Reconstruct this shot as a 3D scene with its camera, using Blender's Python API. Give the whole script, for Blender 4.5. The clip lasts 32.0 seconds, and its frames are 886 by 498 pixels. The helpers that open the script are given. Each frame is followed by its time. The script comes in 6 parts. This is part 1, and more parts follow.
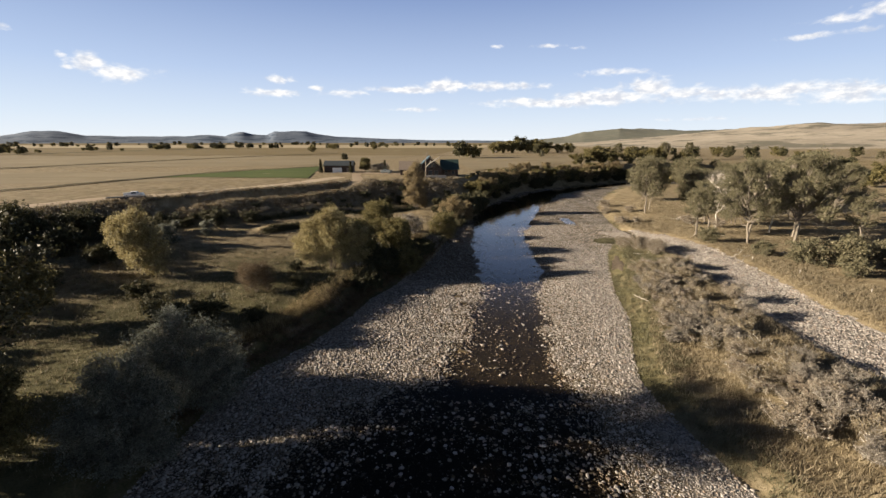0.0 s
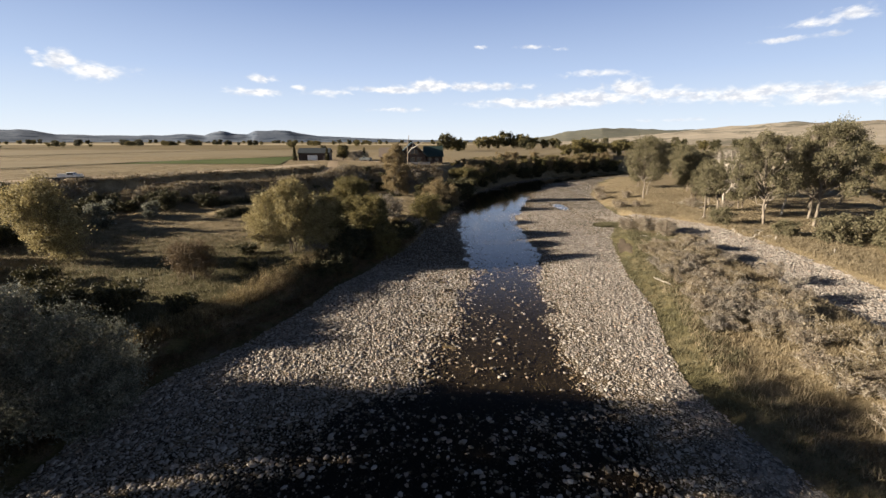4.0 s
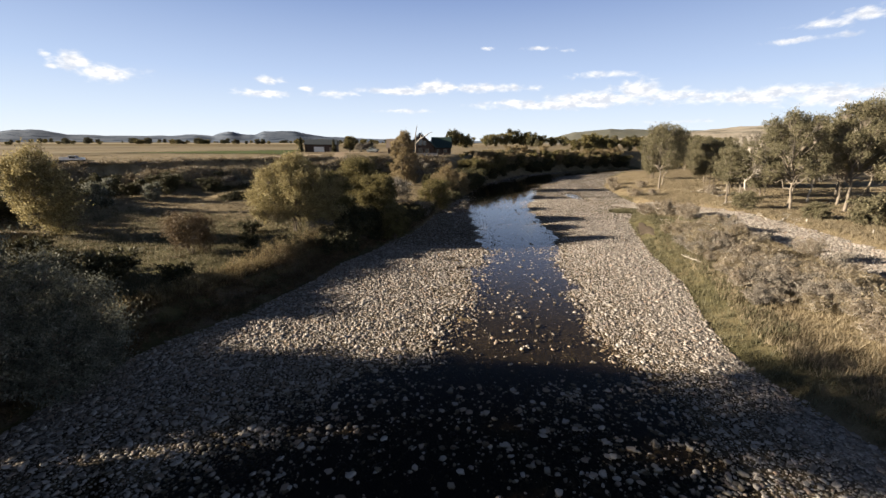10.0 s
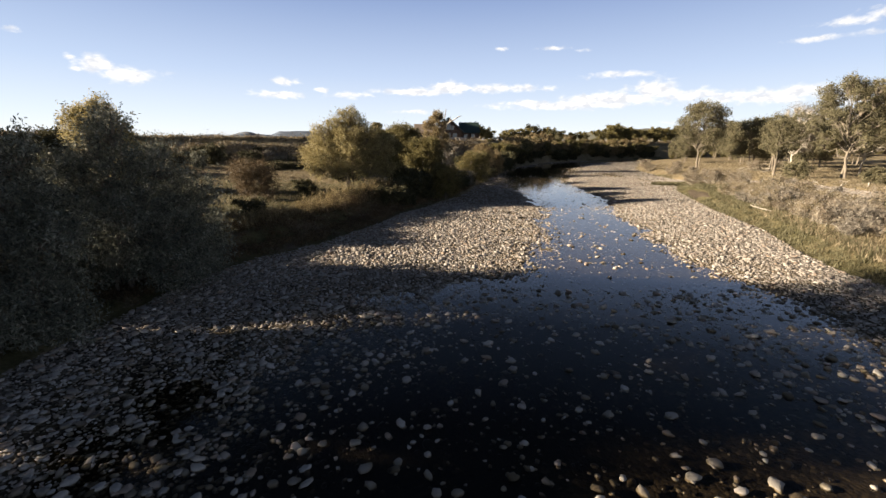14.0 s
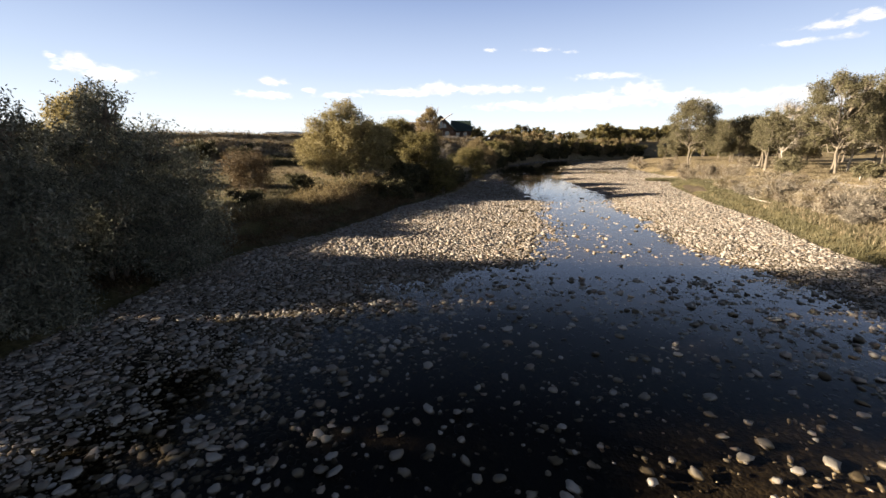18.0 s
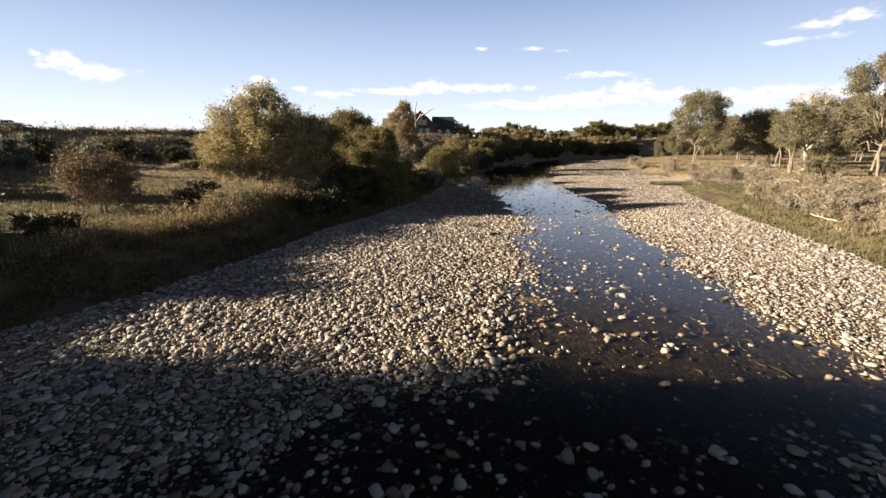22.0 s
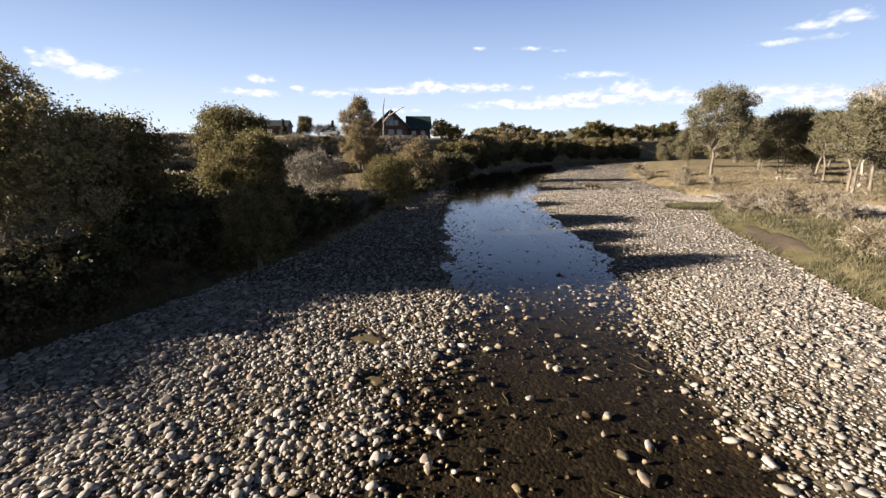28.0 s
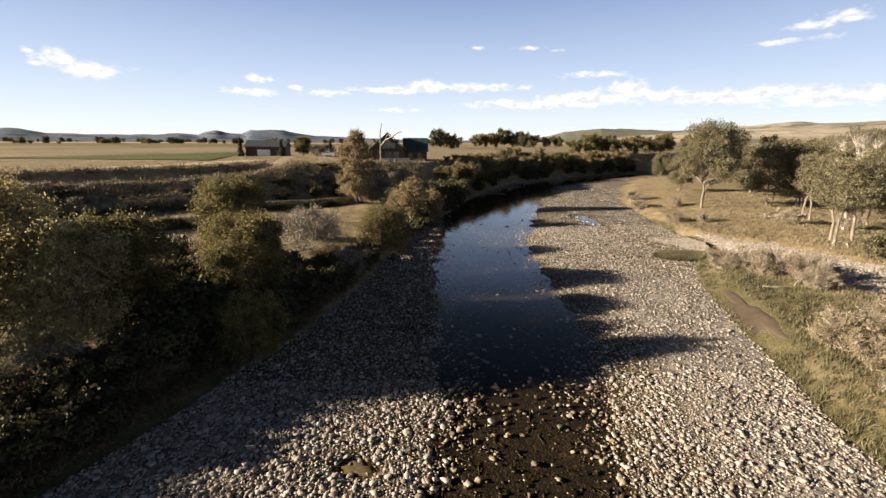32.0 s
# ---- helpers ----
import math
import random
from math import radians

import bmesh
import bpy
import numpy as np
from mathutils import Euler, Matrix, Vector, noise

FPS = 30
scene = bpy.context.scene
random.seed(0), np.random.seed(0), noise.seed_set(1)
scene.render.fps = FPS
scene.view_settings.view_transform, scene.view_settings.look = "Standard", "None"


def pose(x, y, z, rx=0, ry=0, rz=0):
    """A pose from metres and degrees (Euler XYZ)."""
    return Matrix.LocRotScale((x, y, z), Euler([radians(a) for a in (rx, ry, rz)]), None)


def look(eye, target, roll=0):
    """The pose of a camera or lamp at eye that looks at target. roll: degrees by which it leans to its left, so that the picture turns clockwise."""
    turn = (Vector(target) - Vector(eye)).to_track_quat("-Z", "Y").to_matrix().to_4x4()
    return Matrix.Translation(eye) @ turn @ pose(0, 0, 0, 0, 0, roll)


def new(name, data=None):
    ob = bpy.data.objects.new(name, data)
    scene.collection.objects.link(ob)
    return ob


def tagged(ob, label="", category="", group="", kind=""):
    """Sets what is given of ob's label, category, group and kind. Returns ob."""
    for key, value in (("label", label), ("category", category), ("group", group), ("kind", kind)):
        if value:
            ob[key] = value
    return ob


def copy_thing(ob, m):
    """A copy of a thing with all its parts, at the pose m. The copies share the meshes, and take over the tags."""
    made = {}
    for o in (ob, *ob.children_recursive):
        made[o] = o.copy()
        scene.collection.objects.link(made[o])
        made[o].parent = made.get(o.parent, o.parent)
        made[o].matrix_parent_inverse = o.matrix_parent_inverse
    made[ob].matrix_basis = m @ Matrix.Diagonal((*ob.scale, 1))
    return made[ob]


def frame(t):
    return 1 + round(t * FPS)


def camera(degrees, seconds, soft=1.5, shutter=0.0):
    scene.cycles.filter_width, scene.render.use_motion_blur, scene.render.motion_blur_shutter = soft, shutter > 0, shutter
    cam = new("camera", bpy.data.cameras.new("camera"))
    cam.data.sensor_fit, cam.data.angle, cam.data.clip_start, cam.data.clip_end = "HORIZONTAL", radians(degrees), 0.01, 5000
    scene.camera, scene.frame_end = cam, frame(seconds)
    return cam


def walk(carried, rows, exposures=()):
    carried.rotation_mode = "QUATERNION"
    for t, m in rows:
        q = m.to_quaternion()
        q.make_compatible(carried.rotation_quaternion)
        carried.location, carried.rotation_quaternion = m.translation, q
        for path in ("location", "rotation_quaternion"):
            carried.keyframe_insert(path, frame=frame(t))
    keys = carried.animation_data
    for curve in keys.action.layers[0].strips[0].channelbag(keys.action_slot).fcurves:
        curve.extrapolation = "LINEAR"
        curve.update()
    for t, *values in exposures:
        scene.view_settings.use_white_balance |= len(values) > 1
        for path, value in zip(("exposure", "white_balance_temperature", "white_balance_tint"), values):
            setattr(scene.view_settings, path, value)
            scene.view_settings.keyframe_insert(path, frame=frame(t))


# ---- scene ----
cam = camera(93.0, 32.0, soft=1.45)
EXPOSURE = 1.64
METRES, EYE, TILT, LEAN, TURN = 80.0, 25.16, -14.4, 0.0, 0.0
ROWS = [
    (0.0, 0.0, 0.0, 0.0, 0.0, 0.0, -0.0),
    (0.5, -0.0004, 0.0086, -0.0103, -0.02, 0.05, 0.01),
    (1.0, 0.0009, 0.0208, -0.0186, -0.19, 0.03, 0.04),
    (1.5, 0.0017, 0.0374, -0.0264, -1.76, 0.03, 0.42),
    (2.0, 0.0034, 0.0586, -0.033, -2.47, -0.0, 0.61),
    (2.5, 0.0043, 0.0852, -0.0385, -2.52, 0.03, 0.61),
    (3.0, 0.0043, 0.1104, -0.0405, -2.18, 0.02, 0.53),
    (3.5, 0.0048, 0.1312, -0.041, -2.04, 0.02, 0.49),
    (5.5, 0.0179, 0.1786, -0.0374, -1.85, 0.05, 0.46),
    (6.0, 0.0229, 0.185, -0.0369, -1.83, 0.09, 0.48),
    (6.5, 0.0287, 0.1872, -0.0422, -1.85, 0.07, 0.48),
    (7.0, 0.033, 0.1878, -0.0525, -1.81, 0.12, 0.47),
    (7.5, 0.0366, 0.1904, -0.0623, -1.83, 0.14, 0.43),
    (8.0, 0.0393, 0.1923, -0.0695, -1.83, 0.15, 0.38),
    (8.5, 0.0373, 0.1927, -0.0745, -1.46, 0.18, 0.26),
    (9.0, 0.028, 0.1919, -0.0771, -1.29, 0.19, 0.23),
    (9.5, 0.0152, 0.1903, -0.0799, -1.22, 0.19, 0.16),
    (10.0, -0.0024, 0.1899, -0.082, -1.19, 0.19, 0.16),
    (10.5, -0.0186, 0.1902, -0.0863, -1.18, 0.2, 0.15),
    (11.0, -0.0325, 0.1905, -0.0939, -1.15, 0.22, 0.15),
    (11.5, -0.045, 0.1907, -0.1026, -0.92, 0.23, 0.12),
    (12.0, -0.0541, 0.1913, -0.1117, -0.31, 0.24, -0.03),
    (12.5, -0.0618, 0.1922, -0.1216, 0.38, 0.22, -0.21),
    (13.0, -0.0679, 0.1931, -0.1331, 0.48, 0.25, -0.24),
    (13.5, -0.0722, 0.1941, -0.1463, 0.51, 0.23, -0.26),
    (14.0, -0.0753, 0.1953, -0.1597, 0.52, 0.26, -0.29),
    (14.5, -0.0799, 0.1969, -0.1702, 0.34, 0.31, -0.24),
    (16.5, -0.0894, 0.1961, -0.1754, -0.15, 0.36, -0.14),
    (17.0, -0.0921, 0.1953, -0.1737, -0.19, 0.38, -0.12),
    (17.5, -0.0925, 0.1971, -0.1724, -0.48, 0.36, -0.06),
    (18.0, -0.0905, 0.2054, -0.17, -0.89, 0.36, 0.04),
    (18.5, -0.0884, 0.2178, -0.1674, -0.94, 0.34, 0.09),
    (19.0, -0.0844, 0.2345, -0.1639, -1.18, 0.31, 0.13),
    (19.5, -0.0791, 0.2552, -0.1597, -1.27, 0.32, 0.19),
    (20.0, -0.0726, 0.2789, -0.1548, -1.42, 0.3, 0.21),
    (20.5, -0.0647, 0.3043, -0.1489, -1.55, 0.29, 0.24),
    (21.0, -0.0556, 0.3305, -0.1419, -1.68, 0.26, 0.29),
    (21.5, -0.0446, 0.3579, -0.134, -1.78, 0.24, 0.36),
    (22.0, -0.033, 0.3856, -0.1261, -1.85, 0.2, 0.38),
    (22.5, -0.021, 0.4141, -0.1184, -1.96, 0.15, 0.38),
    (23.0, -0.0094, 0.4428, -0.1104, -2.02, 0.1, 0.35),
    (23.5, 0.002, 0.4714, -0.102, -2.09, 0.08, 0.35),
    (24.0, 0.013, 0.5009, -0.0931, -2.18, 0.03, 0.3),
    (24.5, 0.0245, 0.5306, -0.0844, -2.2, -0.0, 0.26),
    (25.0, 0.0355, 0.559, -0.0753, -2.19, 0.01, 0.26),
    (25.5, 0.0452, 0.5819, -0.0666, -2.18, -0.01, 0.26),
    (27.5, 0.066, 0.6281, -0.0523, -2.21, 0.1, 0.32),
    (28.0, 0.0672, 0.6317, -0.0475, -2.19, 0.15, 0.36),
    (28.5, 0.0687, 0.6311, -0.0378, -2.17, 0.11, 0.34),
    (29.0, 0.0693, 0.629, -0.0248, -2.15, 0.12, 0.34),
    (29.5, 0.0695, 0.6269, -0.0093, -2.11, 0.12, 0.33),
    (30.0, 0.0701, 0.6231, 0.0067, -2.05, 0.12, 0.35),
    (30.5, 0.0705, 0.6194, 0.022, -1.98, 0.11, 0.35),
    (31.0, 0.0704, 0.617, 0.0325, -1.82, 0.11, 0.32),
    (31.5, 0.0722, 0.6144, 0.0378, -1.56, 0.08, 0.25),
    (32.0, 0.0762, 0.6124, 0.0386, -2.36, 0.09, 0.36),
]
walk(cam, [(t, pose(0, 0, EYE, TILT, LEAN, TURN) @ pose(METRES * x, METRES * y, METRES * z, 90 + pitch, roll, yaw)) for t, x, y, z, yaw, pitch, roll in ROWS],
     [(t, EXPOSURE + e, k, 10) for t, e, k in ((0.0, 0.0, 6500), (6.0, 0.05, 6450), (9.0, 0.08, 6450), (13.0, 0.17, 6750), (17.0, 0.35, 7000), (19.0, 0.4, 7050), (23.0, 0.28, 6900), (25.5, 0.22, 6600), (28.0, 0.16, 6250), (30.0, 0.2, 6500), (32.0, 0.2, 6900))])

# ---- light ----
SUN_EL, SUN_AZ = 15.2, 4.0  # height of the sun, and the way its rays run over the ground
ray = Vector((math.cos(radians(SUN_EL)) * math.cos(radians(SUN_AZ)), math.cos(radians(SUN_EL)) * math.sin(radians(SUN_AZ)), -math.sin(radians(SUN_EL))))
sun_data = bpy.data.lights.new("sun", "SUN")
sun_data.energy, sun_data.angle, sun_data.color = 5.0, radians(0.6), (1.0, 0.86, 0.67)
sun = new("sun", sun_data)
sun.matrix_world = look(-ray * 100, (0, 0, 0))


class Nodes:
    """A short way to write node trees."""

    def __init__(self, tree):
        self.tree = tree
        tree.nodes.clear()

    def add(self, kind, values=(), **props):
        n = self.tree.nodes.new(kind)
        if "operation" in props:
            n.operation = props["operation"]
        if "data_type" in props:
            n.data_type, n.blend_type = props["data_type"], props["blend_type"]
        if "interpolation_type" in props:
            n.interpolation_type = props["interpolation_type"]
        if "attribute_name" in props:
            n.attribute_name = props["attribute_name"]
        for k, v in dict(values).items():
            if isinstance(v, bpy.types.NodeSocket):
                self.tree.links.new(v, n.inputs[k])
            else:
                n.inputs[k].default_value = v
        return n

    def math(self, op, a, b=0.0, c=0.0):
        return self.add("ShaderNodeMath", {0: a, 1: b, 2: c}, operation=op).outputs[0]

    def mix(self, fac, a, b, blend="MIX"):
        n = self.add("ShaderNodeMix", {0: fac}, data_type="RGBA", blend_type=blend)
        for k, v in ((6, a), (7, b)):
            if isinstance(v, bpy.types.NodeSocket):
                self.tree.links.new(v, n.inputs[k])
            else:
                n.inputs[k].default_value = (*v, 1)
        return n.outputs[2]

    def noise(self, scale, detail=4.0, rough=0.55, vector=None, distortion=0.0):
        v = {"Scale": scale, "Detail": detail, "Roughness": rough, "Distortion": distortion}
        if vector is not None:
            v["Vector"] = vector
        return self.add("ShaderNodeTexNoise", v).outputs[0]

    def ramp(self, fac, stops):
        n = self.add("ShaderNodeValToRGB", {0: fac})
        while len(n.color_ramp.elements) < len(stops):
            n.color_ramp.elements.new(0.5)
        for e, (p, c) in zip(n.color_ramp.elements, stops):
            e.position = p
            e.color = (*c, 1) if len(c) == 3 else c
        return n.outputs[0]

    def range(self, v, a, b, c=0.0, d=1.0, smooth=True):
        return self.add("ShaderNodeMapRange", {0: v, 1: a, 2: b, 3: c, 4: d}, interpolation_type="SMOOTHSTEP" if smooth else "LINEAR").outputs[0]

    def position(self):
        return self.add("ShaderNodeNewGeometry").outputs["Position"]

    def stretch(self, v, sx, sy, sz):
        return self.add("ShaderNodeVectorMath", {0: v, 1: (sx, sy, sz)}, operation="MULTIPLY").outputs[0]

    def bump(self, h, strength=0.4, distance=0.05):
        return self.add("ShaderNodeBump", {"Height": h, "Strength": strength, "Distance": distance}).outputs[0]

    def surface(self, shader):
        out = self.add("ShaderNodeOutputMaterial")
        self.tree.links.new(shader, out.inputs[0])


# the sky, with a few thin fair-weather clouds near the horizon
world = bpy.data.worlds.new("sky")
world.use_nodes = True
scene.world = world
N = Nodes(world.node_tree)
sky = N.add("ShaderNodeTexSky")
sky.sky_type, sky.sun_disc = "NISHITA", False
sky.sun_elevation, sky.sun_rotation = radians(SUN_EL), radians(270 - SUN_AZ)
sky.air_density, sky.dust_density, sky.ozone_density, sky.altitude = 1.0, 0.6, 1.4, 1000
direction = N.add("ShaderNodeTexCoord").outputs["Generated"]
xyz = N.add("ShaderNodeSeparateXYZ", {0: direction})
azimuth = N.math("MULTIPLY", N.math("ARCTAN2", xyz.outputs[0], xyz.outputs[1]), 57.2958)
height = N.math("MULTIPLY", N.math("ARCSINE", xyz.outputs[2]), 57.2958)
flat = N.add("ShaderNodeCombineXYZ", {0: N.math("MULTIPLY", azimuth, 0.55), 1: height, 2: 0.0}).outputs[0]
puff = N.noise(1.0, 6.0, 0.58, flat, 0.4)
# azimuth, height, half width, half height, weight
CLOUDS = [
    (-38.1, 7.6, 1.3, 0.85, 1.05), (-35.4, 6.75, 2.6, 0.75, 1.05), (-40.0, 8.1, 0.6, 0.3, 0.8), (-39.8, 7.0, 0.6, 0.3, 0.8), (-19.8, 7.1, 1.7, 0.5, 0.9), (-20.8, 5.6, 3.4, 0.45, 0.95), (-12.2, 5.8, 2.4, 0.45, 0.9), (-15.8, 6.3, 1.0, 0.3, 0.75),
    (-4.0, 6.3, 5.0, 0.45, 0.95), (0.5, 6.8, 3.6, 0.7, 1.05), (6.5, 6.7, 6.0, 0.5, 0.95), (10.0, 4.9, 4.0, 0.4, 0.9), (15.5, 4.6, 9.0, 0.55, 1.0), (20.5, 5.2, 6.0, 0.8, 1.05), (24.9, 6.0, 2.4, 1.0, 1.15), (29.0, 5.3, 4.0, 0.6, 1.0),
    (37.0, 4.9, 8.0, 0.8, 0.95), (43.0, 4.5, 6.0, 0.95, 0.95), (21.0, 7.9, 3.8, 0.45, 0.85),
    (6.8, 11.3, 1.0, 0.25, 0.75), (12.9, 11.1, 2.0, 0.30, 0.8), (16.3, 10.7, 1.0, 0.26, 0.7), (39.8, 9.8, 4.0, 0.33, 0.8), (41.0, 11.0, 2.4, 0.45, 0.9), (43.4, 11.4, 2.0, 0.6, 0.95), (-4.0, 3.95, 4.0, 0.32, 0.75), (30.0, 2.4, 5.0, 0.28, 0.6), (-43.8, 9.9, 0.7, 0.35, 0.7),
    (-95.0, 9.0, 20.0, 1.5, 0.8), (110.0, 8.0, 30.0, 1.5, 0.8), (180.0, 10.0, 16.0, 1.5, 0.7),
]
cover = None
for a, h, wa, wh, weight in CLOUDS:
    da = N.math("POWER", N.math("DIVIDE", N.math("SUBTRACT", azimuth, a), wa), 2.0)
    dh = N.math("POWER", N.math("DIVIDE", N.math("SUBTRACT", height, h), wh), 2.0)
    blob = N.math("MULTIPLY", N.math("EXPONENT", N.math("MULTIPLY", N.math("ADD", da, dh), -0.62)), weight)
    cover = blob if cover is None else N.math("MAXIMUM", cover, blob)
cloud = N.range(N.math("ADD", cover, N.math("MULTIPLY", N.math("SUBTRACT", puff, 0.5), 1.5)), 0.36, 1.0, 0.0, 0.92)
shade = N.ramp(N.range(N.noise(1.3, 5.0, 0.6, N.stretch(flat, 1.0, 1.0, 1.0)), 0.35, 0.62), [(0, (6.6, 6.9, 7.6)), (1, (10.5, 10.2, 9.8))])
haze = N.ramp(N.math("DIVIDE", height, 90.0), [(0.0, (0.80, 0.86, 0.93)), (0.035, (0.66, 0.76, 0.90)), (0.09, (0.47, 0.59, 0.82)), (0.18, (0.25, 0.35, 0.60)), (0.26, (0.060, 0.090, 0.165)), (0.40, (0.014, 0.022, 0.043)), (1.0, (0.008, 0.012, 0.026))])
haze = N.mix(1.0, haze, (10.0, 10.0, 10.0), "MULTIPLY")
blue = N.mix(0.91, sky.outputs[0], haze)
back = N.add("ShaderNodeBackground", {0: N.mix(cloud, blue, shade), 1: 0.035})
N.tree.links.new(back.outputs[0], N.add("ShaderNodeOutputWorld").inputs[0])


# ---- materials ----
def material(name):
    m = bpy.data.materials.new(name)
    m.use_nodes = True
    return m, Nodes(m.node_tree)


def leaf_material(name, dark, mid, light, translucent=0.3, spread=0.25):
    m, n = material(name)
    geo = n.add("ShaderNodeNewGeometry")
    patch = n.noise(0.9, 3.0, 0.6, geo.outputs["Position"])
    k = n.math("ADD", n.math("MULTIPLY", geo.outputs["Random Per Island"], 0.55), n.range(patch, 0.3, 0.7, 0.0, 0.45))
    colour = n.ramp(k, [(0.05, dark), (0.5, mid), (0.95, light)])
    p = n.add("ShaderNodeBsdfPrincipled", {"Base Color": colour, "Roughness": 0.62, "Specular IOR Level": 0.25})
    tr = n.add("ShaderNodeBsdfTranslucent", {0: colour})
    n.surface(n.add("ShaderNodeMixShader", {0: translucent, 1: p.outputs[0], 2: tr.outputs[0]}).outputs[0])
    return m


def bark_material(name, dark, light, scale=3.0):
    m, n = material(name)
    pos = n.position()
    grain = n.noise(scale * 2, 6.0, 0.65, n.stretch(pos, 1.0, 1.0, 0.22))
    blotch = n.noise(0.8, 3.0, 0.5, pos)
    colour = n.mix(n.range(blotch, 0.35, 0.7), n.ramp(grain, [(0.3, dark), (0.7, light)]), light)
    n.surface(n.add("ShaderNodeBsdfPrincipled", {"Base Color": colour, "Roughness": 0.9, "Normal": n.bump(grain, 0.6, 0.05)}).outputs[0])
    return m


def plain_material(name, a, b, scale=4.0, rough=0.7, metal=0.0, stretch=(1, 1, 1), bump=0.15):
    m, n = material(name)
    pos = n.add("ShaderNodeTexCoord").outputs["Object"]
    g = n.noise(scale, 5.0, 0.6, n.stretch(pos, *stretch))
    colour = n.ramp(g, [(0.3, a), (0.7, b)])
    n.surface(n.add("ShaderNodeBsdfPrincipled", {"Base Color": colour, "Roughness": rough, "Metallic": metal, "Normal": n.bump(g, bump, 0.02)}).outputs[0])
    return m


def ground_material():
    """Dry meadow: straw, olive grass and bare soil in patches; the floats 'green', 'bare' and 'straw' give the zones."""
    m, n = material("dry_meadow")
    pos = n.position()
    wide = n.noise(0.06, 4.0, 0.6, pos)
    middle = n.noise(0.45, 5.0, 0.6, pos)
    fine = n.noise(6.0, 6.0, 0.7, pos)
    green = n.add("ShaderNodeAttribute", attribute_name="green").outputs["Fac"]
    bare = n.add("ShaderNodeAttribute", attribute_name="bare").outputs["Fac"]
    straw = n.ramp(n.math("ADD", n.math("MULTIPLY", middle, 0.6), n.math("MULTIPLY", fine, 0.4)), [(0.3, (0.1118, 0.0843, 0.0482)), (0.5, (0.2193, 0.1746, 0.1075)), (0.72, (0.344, 0.2864, 0.1909))])
    grass = n.ramp(n.math("ADD", n.math("MULTIPLY", middle, 0.5), n.math("MULTIPLY", fine, 0.5)), [(0.3, (0.043, 0.0421, 0.0215)), (0.52, (0.1049, 0.0946, 0.0473)), (0.75, (0.1978, 0.1686, 0.0946))])
    soil = n.ramp(fine, [(0.3, (0.0731, 0.0559, 0.0404)), (0.7, (0.1849, 0.1479, 0.1084))])
    c = n.mix(n.range(n.math("ADD", green, n.math("MULTIPLY", n.math("SUBTRACT", wide, 0.5), 1.6)), 0.3, 0.7), straw, grass)
    c = n.mix(n.range(n.math("ADD", bare, n.math("MULTIPLY", n.math("SUBTRACT", middle, 0.5), 1.2)), 0.45, 0.75), c, soil)
    p = n.add("ShaderNodeBsdfPrincipled", {"Base Color": c, "Roughness": 0.95, "Specular IOR Level": 0.1, "Normal": n.bump(n.math("ADD", n.math("MULTIPLY", middle, 2.0), fine), 0.9, 0.12)})
    n.surface(p.outputs[0])
    return m


def gravel_colour(n, seed, pos):
    """Pale river stone; towards the water line it is ochre with dried algae, below it wet and brown."""
    z = n.add("ShaderNodeSeparateXYZ", {0: pos}).outputs[2]
    dry = n.ramp(seed, [(0.0, (0.1247, 0.1066, 0.0912)), (0.22, (0.2021, 0.1806, 0.1608)), (0.5, (0.2967, 0.2718, 0.2477)), (0.78, (0.387, 0.3595, 0.3311)), (0.9, (0.2838, 0.2253, 0.1849)), (1.0, (0.2322, 0.1763, 0.1333))])
    ochre = n.ramp(seed, [(0.0, (0.0731, 0.0533, 0.0292)), (0.35, (0.172, 0.1359, 0.0843)), (0.7, (0.2924, 0.2494, 0.1849)), (1.0, (0.387, 0.3526, 0.2967))])
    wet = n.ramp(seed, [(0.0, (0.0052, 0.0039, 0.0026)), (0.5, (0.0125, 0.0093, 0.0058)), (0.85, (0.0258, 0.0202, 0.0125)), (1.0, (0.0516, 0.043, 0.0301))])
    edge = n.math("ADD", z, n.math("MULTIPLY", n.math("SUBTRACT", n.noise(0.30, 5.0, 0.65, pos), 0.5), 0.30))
    return dry, ochre, wet, edge


